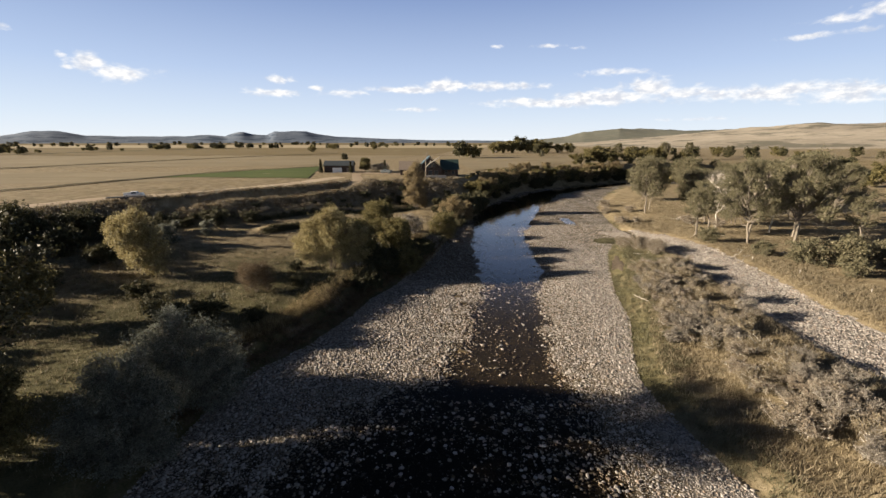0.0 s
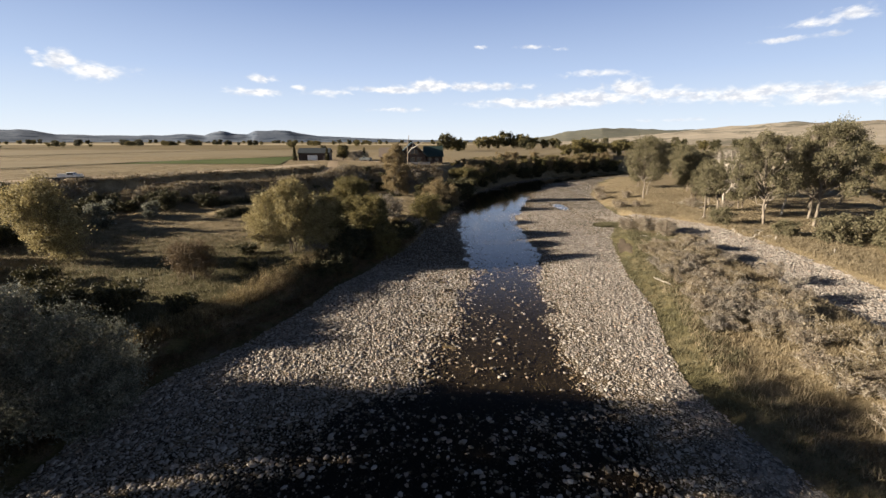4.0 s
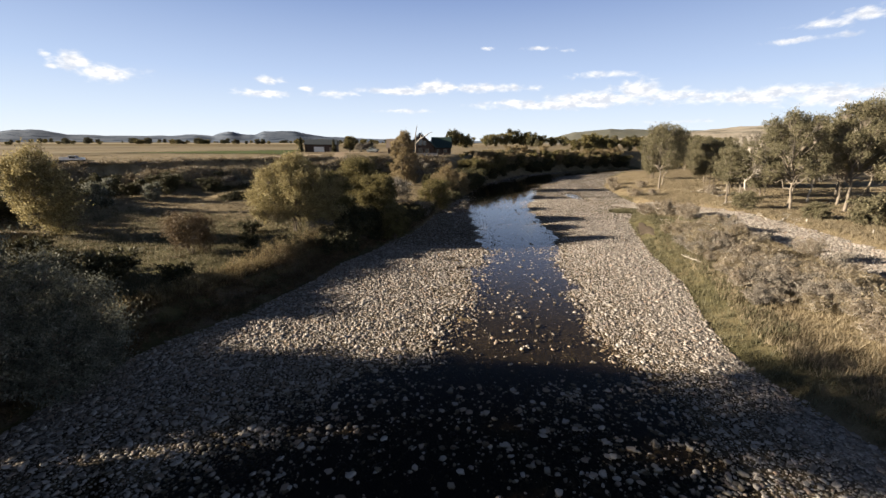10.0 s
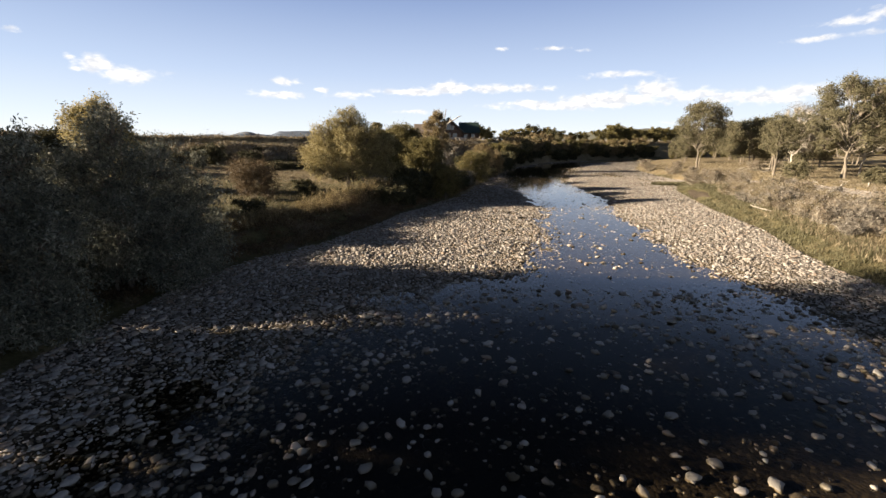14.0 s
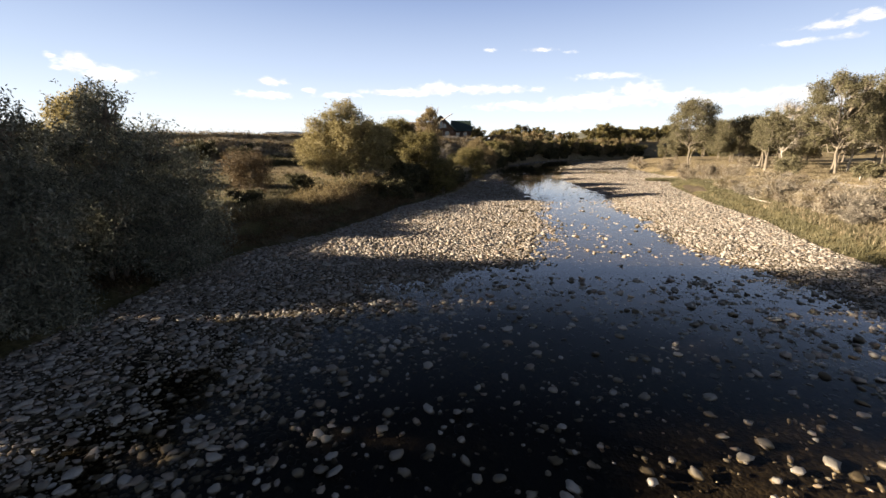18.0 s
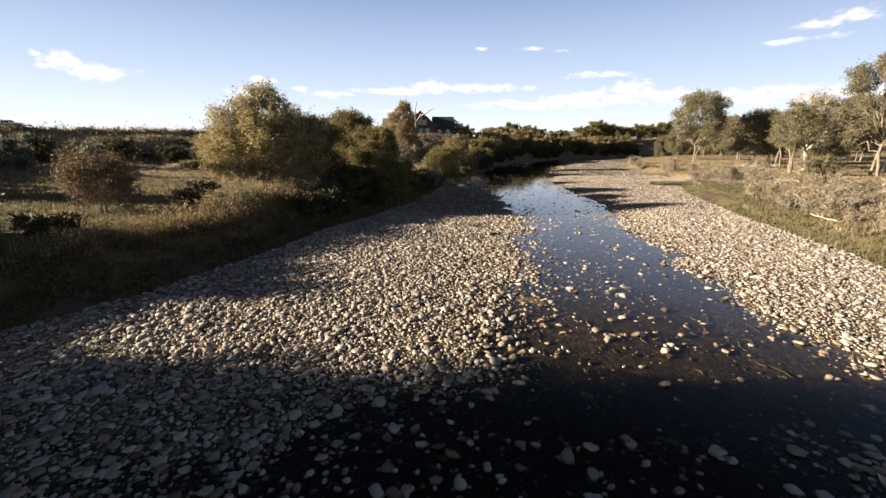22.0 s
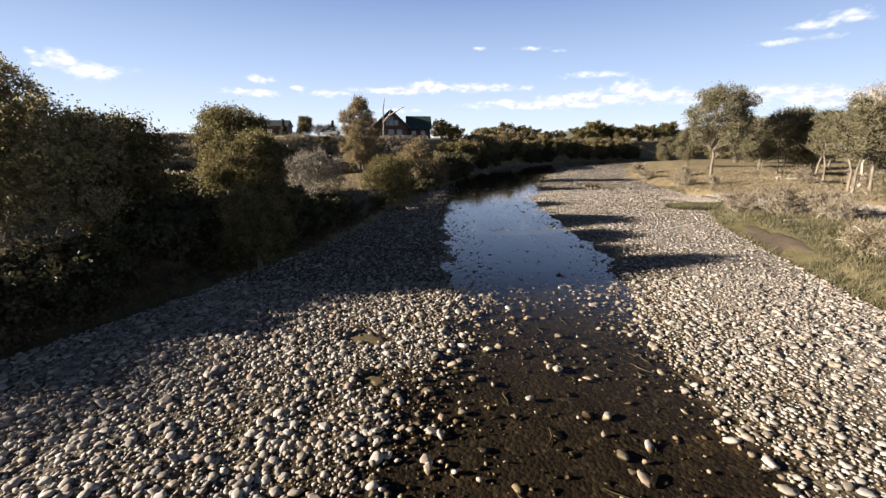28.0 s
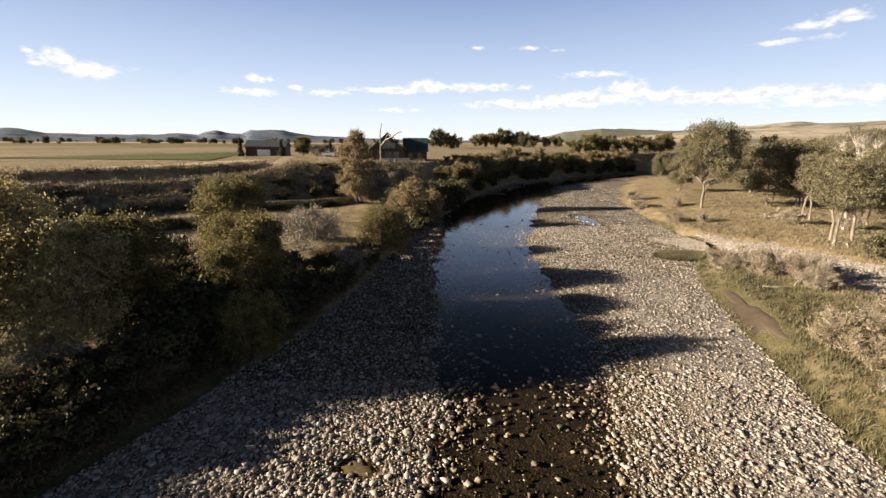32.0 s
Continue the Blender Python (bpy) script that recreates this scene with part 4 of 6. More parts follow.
plant(lobed("yellow_willow", "slender yellowing willow below the bluff", "tree", 13, dome(13, 10.6, 4.3, 0.16, 13, 0.44, 1.2), M_YELLOW, M_BARK, 6500, 7, (0.24, 0.13), 0.2, 0.45, 3), -51, 68, 10)
green = plant(lobed("willow", "round olive-green willow on the river bank", "tree", 15, dome(15, 10.2, 4.4, 0.26, 14, 0.42), M_AUTUMN, M_BARK, 9500, 7, (0.20, 0.11), 0.2, 0.38, 4), -14.8, 93.5, 70)
wide = plant(lobed("willow", "small olive-green willow at the water's edge", "tree", 14, dome(14, 8.3, 3.6, 0.26, 12, 0.42), M_AUTUMN, M_BARK, 7500, 7, (0.20, 0.11), 0.2, 0.4, 3), -9.8, 85, 30)
again(wide, -16.6, 78.4, 120, 1.12, "dense olive-green willow beside the yellow one")
again(wide, -6.2, 76.5, 200, 0.66, "low olive-green willow on the bank top")
round_bush = plant(lobed("willow_bush", "round yellow-green willow bush beside the river", "bush", 16, dome(16, 6.6, 4.0, 0.14, 12, 0.46), M_AUTUMN, M_BARK, 5000, 7, (0.2, 0.11), 0.1, 0.35, 5), 0.2, 108, 0)
poplar = plant(lobed("poplar", "tall tan poplar in front of the house", "tree", 17, dome(17, 15.6, 4.4, 0.12, 17, 0.4, 0.8), M_TAN, M_BARK, 6500, 7, (0.27, 0.15), 0.1, 0.4, 4), -9.5, 145, 0)
tan_bush = plant(lobed("willow_bush", "tan autumn willow bush on the bank", "bush", 18, dome(18, 8.2, 3.3, 0.1, 13, 0.42, 0.6), M_TAN, M_BARK, 4200, 7, (0.24, 0.13), 0.0, 0.5, 5), 3.6, 127, 0)
again(tan_bush, 7.4, 132, 100, 0.8)
again(tan_bush, 0.2, 133, 220, 0.55)
rust = plant(lobed("shrub", "rusty brown shrub on the grassy bench", "shrub", 19, dome(19, 4.9, 3.2, 0.2, 14, 0.42), M_RUST, M_BARK, 4200, 6, (0.15, 0.075), -0.3, 0.5, 8), -29.4, 62.6, 0)
pale = plant(tree("shrub", "pale silver shrub below the bluff", "shrub", 20, 3.8, 1.5, M_OLIVE, M_BARK, 0.05, 4, 16, 4000, (0.26, 0.12), 0.13, -0.2), -55, 96.5, 0)
again(pale, -58, 87, 50, 1.25)
grey = plant(tree("shrub", "bare grey brush with thin twigs", "shrub", 21, 4.4, 3.2, M_GREY, M_WOOD, 0.05, 8, 40, 7000, (0.34, 0.06), 0.11, -0.7), -9.0, 102, 0, 1.3)
again(grey, -3.2, 96, 60, 0.75)
again(grey, -12, 108, 160, 0.7)
again(grey, -16.7, 72.3, 20, 0.6, "pale dry shrub on the bank top")
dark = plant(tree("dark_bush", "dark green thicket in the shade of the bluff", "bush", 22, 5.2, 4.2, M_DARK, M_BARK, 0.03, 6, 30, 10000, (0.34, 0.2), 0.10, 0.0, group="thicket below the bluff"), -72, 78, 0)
low = plant(tree("low_bush", "low dark olive bush on the bank", "bush", 23, 2.6, 2.2, M_DARK, M_BARK, 0.03, 6, 24, 3600, (0.27, 0.18), 0.13, 0.0, group="low bushes on the bank"), -31.5, 52.8, 0)
for x, y, turn, s in [(-30.6, 45.5, 40, 0.85), (-36, 51, 90, 1.0), (-25, 52.5, 120, 0.7), (-27.5, 74.7, 10, 0.65), (-33, 48, 200, 0.8), (-40, 55, 300, 0.9), (-30, 38, 70, 0.6),
                      (-12.4, 74.5, 20, 0.9), (-9.5, 78.5, 150, 0.9), (-7.6, 82, 260, 1.1), (-6.0, 87, 10, 0.9), (-4.4, 91, 100, 1.1), (-3.4, 95, 200, 0.8), (-2.4, 99.5, 300, 1.0), (-1.6, 103.5, 60, 0.8), (-0.6, 113, 150, 1.0),
                      (1.4, 118, 240, 1.1), (4.6, 123, 330, 0.9), (-13.5, 79, 45, 1.2), (-12, 82, 99, 1.1), (-17, 82, 160, 1.0), (-14.5, 70.5, 80, 0.7), (-20, 88, 20, 1.0), (-9, 92, 130, 0.9), (8, 138, 10, 1.0), (11, 146, 70, 1.1), (14, 155, 140, 1.2),
                      (-24, 66, 60, 0.6), (-17.5, 66.5, 0, 0.6), (-60, 60, 210, 1.0), (-64, 52, 20, 1.1), (-46, 60, 45, 0.8), (-2, 139, 220, 0.8), (2, 148, 30, 1.0)]:
    again(low, x, y, turn, s)
for x, y, turn, s in [(-22.2, 93, 10, 1.3), (-16.5, 87.5, 80, 1.3), (-19.5, 84.5, 150, 1.2), (-15, 81.5, 260, 1.3), (-24.5, 88, 40, 1.1), (-27, 92.5, 99, 0.9), (-11, 89.5, 330, 1.1), (-18, 79.5, 20, 1.0)]:
    again(low, x, y, turn, s, "dark olive bush in the shade of the willows")
rng = np.random.default_rng(27)
for k in range(34):
    y = 66.5 + k * 0.85
    x = float(np.interp(y, [q[1] for q in LEFT], [q[0] for q in LEFT])) - rng.uniform(1.6, 6.5)
    again(low, x, y, rng.uniform(0, 360), rng.uniform(0.5, 0.95))
for k in range(90):
    y = rng.uniform(120, 275)
    x = float(np.interp(y, [q[1] for q in LEFT], [q[0] for q in LEFT]))
    o = rng.uniform(0.8, 8)
    again(low, x - o * 0.8, y + o * 0.6, rng.uniform(0, 360), rng.uniform(0.8, 1.8), "low dark olive bush on the outer bank")

# ---- the cottonwood grove on the far flat ----
C1 = plant(lobed("cottonwood", "tall grey-green cottonwood with a pale trunk", "tree", 31, dome(31, 18.4, 7.6, 0.40, 26, 0.25), M_COTTON, M_PALE, 7500, 7, (0.23, 0.15), 0.2, 0.5, 1, "cottonwood grove", 0.3), 67, 138, 0)
C2 = plant(lobed("cottonwood", "tall grey-green cottonwood with a leaning trunk", "tree", 32, [(x + 1.6, y + 0.8, z, r, h) for x, y, z, r, h in dome(32, 20.6, 7.0, 0.34, 26, 0.25, 0.4)], M_COTTON, M_PALE, 7500, 7, (0.23, 0.15), 0.2, 0.5, 1, "cottonwood grove", 0.3), 79, 92, 0)
C3 = plant(tree("cottonwood", "slender cottonwood with thin autumn foliage", "tree", 33, 15.0, 3.6, M_COTTON, M_PALE, 0.40, 1, 22, 10000, (0.2, 0.13), 0.038, 0.2, 0.12, group="cottonwood grove"), 67.7, 105, 0)
bare_tree = plant(lobed("bare_cottonwood", "bare grey cottonwood with pale leafless branches", "tree", 38, dome(38, 15.5, 5.0, 0.34, 18, 0.26), M_GREY, M_WOOD, 2600, 5, (0.42, 0.035), -0.4, 0.7, 1, "cottonwood grove", 0.3), 74.5, 113, 0)
C4 = plant(lobed("cottonwood", "broad dark cottonwood with several stems", "tree", 34, dome(34, 14.2, 6.0, 0.26, 22, 0.28), M_COTTON, M_BARK, 7000, 7, (0.23, 0.15), 0.2, 0.5, 3, "cottonwood grove", 0.3), 84, 140, 0)
for ob, x, y, turn, s in [(C3, 65, 105.5, 300, 0.9), (C3, 63.6, 103.5, 80, 0.95), (C3, 72, 97, 200, 1.1), (C2, 70, 94, 140, 0.86), (C1, 86, 101, 120, 0.98), (C4, 89, 138, 40, 0.95), (C4, 82, 117, 190, 0.85), (C3, 77, 122, 20, 0.85), (C3, 80, 127, 210, 0.9),
                          (C1, 96, 112, 260, 0.9), (C4, 92, 156, 90, 1.0), (C3, 71, 144, 170, 0.85), (C1, 106, 142, 60, 0.9), (C2, 114, 122, 330, 0.85), (C4, 110, 164, 230, 1.1),
                          (C4, 124, 150, 10, 1.0), (C4, 80, 168, 70, 0.75), (C1, 128, 174, 150, 0.9), (C4, 112, 192, 210, 1.1), (C1, 104, 86, 310, 0.95), (C3, 90, 88, 10, 1.0), (bare_tree, 84, 106, 140, 0.95)]:
    again(ob, x, y, turn, s)
round_shrub = plant(tree("shrub", "round grey-olive shrub on the dry flat", "shrub", 35, 3.4, 2.4, M_COTTON, M_BARK, 0.03, 7, 35, 7000, (0.22, 0.13), 0.10, 0.0, group="shrubs on the dry flat"), 62.5, 96, 0)
for x, y, turn, s in [(70, 78, 40, 1.4), (76, 76, 80, 1.6), (84, 78, 10, 1.3), (66, 84, 200, 0.9), (90, 72, 120, 1.5), (72, 70, 300, 1.0), (80, 66, 220, 1.2)]:
    again(round_shrub, x, y, turn, s)
brush = plant(tree("shrub", "grey-brown leafless brush on the river flat", "shrub", 36, 3.0, 2.4, M_SAGE, M_WOOD, 0.03, 9, 45, 6500, (0.28, 0.05), 0.10, -0.7, group="brush on the river flat"), 44.5, 93, 0)
for x, y, turn, s in [(47, 90, 50, 0.9), (42.2, 96, 130, 0.8), (49.5, 93.5, 210, 0.75), (45.5, 87, 300, 0.7), (54, 126, 20, 0.8), (58, 124, 90, 0.6), (64, 143, 10, 0.7), (57, 146, 60, 0.8), (61, 158, 170, 0.9), (41, 76, 77, 0.6), (38, 68, 140, 0.6), (44, 60, 250, 0.7), (70, 118, 200, 0.8), (75, 113, 300, 0.9)]:
    again(brush, x, y, turn, s)

# ---- wooded outer bank of the bend ----
rng = np.random.default_rng(8)
B1 = plant(tree("bank_bush", "dark bush on the shaded river bank", "bush", 41, 6.0, 4.4, M_AUTUMN, M_BARK, 0.03, 5, 20, 7000, (0.36, 0.25), 0.12, 0.0, group="bushes of the outer bank"), 14, 176, 0)
B2 = plant(tree("bank_bush", "brown autumn bush on the shaded river bank", "bush", 42, 6.4, 4.0, M_TAN, M_BARK, 0.03, 5, 20, 7000, (0.36, 0.25), 0.12, 0.0, group="bushes of the outer bank"), 20, 185, 0)
B3 = plant(tree("bank_tree", "dark green tree above the river bend", "tree", 43, 11.0, 5.6, M_AUTUMN, M_BARK, 0.08, 3, 20, 8000, (0.6, 0.4), 0.09, 0.0, group="trees of the outer bank"), 99, 287, 0)
p = np.asarray(LEFT[18:23], float)
for k in range(90):
    s = k / 89 * 3.2
    x, y = np.interp(s, np.arange(len(p)), p[:, 0]), np.interp(s, np.arange(len(p)), p[:, 1])
    o = rng.uniform(3.5, 15)
    x, y = x - o * 0.75, y + o * 0.65
    top = 10.9 + rng.uniform(-1.2, 0.9) + 2.2 * (k % 11 == 0)
    again(B1 if rng.random() < 0.5 else B2, x, y, rng.uniform(0, 360), min(0.95, max(0.28, (top - ground_z(x, y)) / 6.4)))
for x, y, s in [(49, 231, 0.62), (53, 236, 0.5), (45, 228, 0.45), (110, 322, 0.8), (117, 328, 0.95), (124, 333, 0.85), (131, 336, 0.7)]:
    again(B3, x, y, x * 11 % 360, s, "olive tree standing above the river bend")
for x, y, s in [(88, 282, 0.7), (108, 290, 0.85), (118, 296, 0.7), (128, 296, 0.8), (140, 300, 0.9), (152, 306, 1.0), (168, 306, 0.9)]:
    again(B3, x, y, x * 7 % 360, s)
for k in range(26):
    again([B3, C4, B1][k % 3], rng.uniform(120, 300), rng.uniform(215, 275), rng.uniform(0, 360), rng.uniform(0.7, 1.05))

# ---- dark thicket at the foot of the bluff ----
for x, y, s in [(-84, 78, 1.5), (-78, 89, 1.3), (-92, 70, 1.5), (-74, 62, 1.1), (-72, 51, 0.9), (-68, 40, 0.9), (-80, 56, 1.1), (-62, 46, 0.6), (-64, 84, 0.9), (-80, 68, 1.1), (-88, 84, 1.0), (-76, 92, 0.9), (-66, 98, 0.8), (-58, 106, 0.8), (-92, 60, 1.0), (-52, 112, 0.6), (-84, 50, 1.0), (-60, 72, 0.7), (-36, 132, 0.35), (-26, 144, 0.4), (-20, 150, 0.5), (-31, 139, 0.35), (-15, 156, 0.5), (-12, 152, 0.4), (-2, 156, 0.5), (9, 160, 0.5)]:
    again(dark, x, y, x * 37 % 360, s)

# low brush scattered over the bluff face
rng = np.random.default_rng(17)
p = np.asarray(BLUFF[3:11], float)
for k in range(46):
    s = rng.uniform(0, len(p) - 1.01)
    x, y = np.interp(s, np.arange(len(p)), p[:, 0]), np.interp(s, np.arange(len(p)), p[:, 1])
    o = rng.uniform(2, 15)
    if float(nearest(TRACK, np.array([x + o * 0.7]), np.array([y - o * 0.7]))[0][0]) < 5.5:
        continue
    again(low if k % 3 else grey, x + o * 0.7, y - o * 0.7, rng.uniform(0, 360), rng.uniform(0.35, 0.9) * (1 if k % 3 else 0.5))

# tall trees of the near bank, whose shade lies over the near pool
tall = plant(tree("bank_cottonwood", "tall dark-leaved cottonwood on the near bank", "tree", 37, 18.6, 6.4, M_DARK, M_BARK, 0.42, 1, 30, 16000, (0.36, 0.24), 0.065, 0.2, group="tall trees of the near bank"), -38, 30.4, 0)
for x, y, turn, s in [(-46, 22.5, 100, 0.78), (-40, 6.5, 200, 0.9), (-41, -4, 300, 0.9), (-43, -16, 30, 0.9), (-40, -30, 130, 0.9)]:
    again(tall, x, y, turn, s)
for x, y, turn, s in [(-35, 24, 10, 0.9), (-33, 18.5, 120, 0.72), (-32, 14.5, 250, 0.8), (-34, 9, 200, 1.0), (-32, 0, 90, 1.2), (-47, 31, 70, 0.9), (-33.5, 26, 40, 0.85), (-39, 25.5, 300, 1.0), (-51.5, 47, 160, 1.2)]:
    again(wide, x, y, turn, s, "dark olive-green willow on the near bank")


# ---- far tree rows ----
F1 = plant(tree("far_tree", "dark tree in a distant farm row", "tree", 51, 14.0, 6.5, M_DARK, M_BARK, 0.12, 2, 18, 2600, (1.1, 0.8), 0.10, 0.0, group="far farm trees"), 14, 372, 0)
F2 = plant(tree("far_tree", "broad olive tree in a distant farm row", "tree", 52, 11.0, 6.5, M_AUTUMN, M_BARK, 0.10, 2, 18, 2200, (1.1, 0.8), 0.11, 0.0, group="far farm trees"), 24, 380, 0)
for x, y, s in [(30, 385, 0.8), (62, 520, 1.1), (72, 526, 1.2), (84, 530, 1.3), (97, 540, 1.3), (108, 546, 1.2), (116, 540, 1.4), (130, 545, 1.2), (146, 540, 1.0), (160, 545, 1.0), (-75, 330, 0.4), (-170, 560, 0.8), (-120, 760, 0.9)]:
    again(F1 if int(x) % 2 else F2, x, y, x * 31 % 360, s)
rng = np.random.default_rng(19)
for az, wide_az, d, n in [(-33, 1.2, 900, 7), (-28.5, 2.6, 950, 14), (-42, 6, 1500, 14), (-12, 5, 1000, 10), (-24, 1.6, 1000, 6), (-21, 1.2, 900, 5), (-14, 1.0, 820, 3), (-44, 2.0, 700, 6), (-38, 1.6, 800, 4), (-8, 4.0, 1300, 10), (-18, 4.0, 1700, 12), (-30, 6.0, 1900, 16), (1, 3.0, 1200, 8)]:
    for k in range(int(n * 1.5)):
        q = radians(az + rng.normal(0, wide_az * 0.6))
        r = d * rng.uniform(0.95, 1.08)
        again(F1 if rng.random() < 0.6 else F2, math.sin(q) * r, math.cos(q) * r, rng.uniform(0, 360), rng.uniform(0.35, 0.85) * (1.2 if d > 1000 else 1))
rng = np.random.default_rng(9)
for k in range(40):
    az = radians(rng.uniform(12, 48))
    d = rng.uniform(260, 560)
    again([F1, F2, C4][k % 3], math.sin(az) * d, math.cos(az) * d, rng.uniform(0, 360), rng.uniform(0.45, 0.9))


# ---- stones of the river ----
def pebble(sub, seed):
    """A rounded, slightly flattened stone about 1 across: arrays of verts and triangles."""
    bm = bmesh.new()
    bmesh.ops.create_icosphere(bm, subdivisions=sub, radius=0.5)
    r = random.Random(seed)
    off = Vector((r.uniform(-9, 9), r.uniform(-9, 9), r.uniform(-9, 9)))
    for v in bm.verts:
        v.co *= 1 + 0.55 * noise.noise(v.co * 2.2 + off) + 0.3 * noise.noise(v.co * 4.5 + off)
        v.co.z = max(-0.3, min(v.co.z, 0.36 + 0.12 * v.co.x))
    vs = np.array([v.co[:] for v in bm.verts])
    fs = np.array([[v.index for v in f.verts] for f in bm.faces])
    bm.free()
    return vs, fs


def stone_places(rng, y0, y1, step):
    """Places, sizes and heights of the stones on a stretch of the bed."""
    x, y = np.meshgrid(np.arange(-30, 75, step), np.arange(y0, y1, step))
    x = (x + rng.uniform(-0.5, 0.5, x.shape) * step).ravel()
    y = (y + rng.uniform(-0.5, 0.5, y.shape) * step).ravel()
    z, bed, da, dl, dr, db = land(x, y)
    wl, wr = river(x, y)
    out = np.maximum(wl, wr)
    patchy = rough(x, y, 5.0) * 0.5 + 0.5
    chance = np.where(out > 0, 0.97, np.clip(0.75 + out * np.where(y < 38, 0.16, np.where((wr > wl) & (y < 66), 0.42, 0.24)), 0.0, 1.0))
    pool = (y < 62) & (out <= 0)
    chance = np.where(pool, np.maximum(chance, np.where(y < 29, 0.08, np.where(y < 37, 0.18, 0.05)) + np.where(y < 37, 0.34, 0.2) * patchy ** 3), chance)
    chance = np.where((y >= 62) & (out <= 0), np.maximum(chance, 0.11 * (y < 132) * (0.4 + patchy)), chance)
    chance = np.where((out > 0) & (dr > -14) & (y > 84), chance * (1 - 0.2 * ease(y, 84, 100)), chance)
    for sx, sy, sr in SILT:
        chance = np.where(np.hypot((x - sx) * 0.8, y - sy) < sr * (0.85 + 0.3 * rough(x, y, 1.2)), 0.5, chance)
    keep = bed & (rng.random(len(x)) < chance) & (dl < -0.1) & (dr < -0.1)
    x, y, z, out = x[keep], y[keep], z[keep], out[keep]
    fine = np.clip(-dr[keep] / 9.0, 0.88, 1.0)
    size = rng.lognormal(math.log(0.138), 0.48, len(x)) * fine
    wet = out <= -0.4
    size = np.where(wet, np.clip(size * 1.15, 0.08, 0.42), np.clip(size, 0.06, 0.36))
    z = np.where(wet & (rng.random(len(x)) < np.where(y < 37, 0.7, 0.2)) & (y < 70), np.maximum(z + 0.05, -0.035), z)
    poke = wet & (y >= 70)
    size = np.where(poke, rng.lognormal(math.log(0.2), 0.4, len(x)), size)
    z = np.where(poke, -0.02 - size * 0.25 + rng.normal(0, 0.03, len(x)), z)
    return x, y, z, size, out


def cobbles(name, label, rng, y0, y1, step, grow, cut):
    x, y, z, size, out = stone_places(rng, y0, y1, step)
    size = size * grow
    shapes = [pebble(2, 70 + k) for k in range(9)] + [pebble(1, 70 + k) for k in range(9)]
    kind = rng.integers(0, 9, len(x)) + np.where(size < cut, 9, 0)
    vs, fs, base = [], [], 0
    for k, (pv, pf) in enumerate(shapes):
        m = kind == k
        n = int(m.sum())
        a = rng.uniform(0, 6.28, n)
        sx, sy, sz = size[m] * rng.uniform(0.9, 1.35, n), size[m] * rng.uniform(0.7, 1.0, n), size[m] * rng.uniform(0.40, 0.64, n)
        px, py, pz = pv[:, 0][None] * sx[:, None], pv[:, 1][None] * sy[:, None], pv[:, 2][None] * sz[:, None]
        tilt = rng.normal(0, 0.25, n)[:, None]
        pz = pz + px * tilt
        c, s = np.cos(a)[:, None], np.sin(a)[:, None]
        v = np.stack([x[m][:, None] + px * c - py * s, y[m][:, None] + px * s + py * c, (z[m] + sz * rng.uniform(0.12, 0.34, n))[:, None] + pz], -1)
        vs.append(v.reshape(-1, 3))
        fs.append((pf[None] + (base + np.arange(n) * len(pv))[:, None, None]).reshape(-1, 3))
        base += n * len(pv)
    me = mesh_from(name, np.concatenate(vs), np.concatenate(fs), M_COBBLE, True)
    return tagged(new(name, me), label, "stones", kind="stuff")


rng = np.random.default_rng(21)
cobbles("river_cobbles", "pale rounded river cobbles, brown where wet", rng, 15, 74, 0.150, 0.92, 0.26)
cobbles("river_cobbles", "pale rounded river cobbles on the gravel bars", rng, 74, 128, 0.24, 1.0, 9.0)
cobbles("river_cobbles", "pale distant river cobbles on the gravel bars", rng, 128, 235, 0.75, 1.5, 9.0)

# large single stones
shared = []
for k in range(8):
    v, f = pebble(3, 200 + k)
    shared.append(mesh_from("stone", v * [1.25, 0.95, 0.7], f, M_STONE, True))
rng = np.random.default_rng(22)
made = 0
while made < 210:
    x, y = rng.uniform(-20, 30), rng.uniform(27, 84)
    z, bed, da, dl, dr, db = (q[0] for q in land(np.array([x]), np.array([y])))
    if not bed or dl > -1.5 or dr > -1.5 or (z < -0.03 and y > 36 and rng.random() < 0.75):
        continue
    s = rng.uniform(0.24, 0.38)
    ob = new("stone", shared[made % 8])
    ob.matrix_world = pose(x, y, z + s * (0.14 if z > -0.02 else 0.30), rng.uniform(-10, 10), rng.uniform(-10, 10), rng.uniform(0, 360)) @ Matrix.Scale(s, 4)
    ob.parent = riverbed
    made += 1

# stones of the dry side arm
rng = np.random.default_rng(23)
p = np.asarray(ARM, float)
s = rng.uniform(0.8, 8.4, 30000)
x = np.interp(s, np.arange(len(p)), p[:, 0]) + rng.uniform(-5.4, 5.4, len(s))
y = np.interp(s, np.arange(len(p)), p[:, 1]) + rng.normal(0, 1.2, len(s))
z = land(x, y)[0]
pv, pf = pebble(1, 77)
a, q = rng.uniform(0, 6.28, len(s)), rng.lognormal(math.log(0.15), 0.35, len(s))
c, w = np.cos(a)[:, None], np.sin(a)[:, None]
px, py, pz = pv[:, 0] * q[:, None] * 1.2, pv[:, 1] * q[:, None], pv[:, 2] * q[:, None] * 0.5
v = np.stack([x[:, None] + px * c - py * w, y[:, None] + px * w + py * c, z[:, None] + 0.05 + pz], -1).reshape(-1, 3)
f = (pf[None] + (np.arange(len(s)) * len(pv))[:, None, None]).reshape(-1, 3)
tagged(new("arm_cobbles", mesh_from("arm_cobbles", v, f, M_COBBLE, True)), "pale cobbles lying in the dry side channel", "stones", kind="stuff")


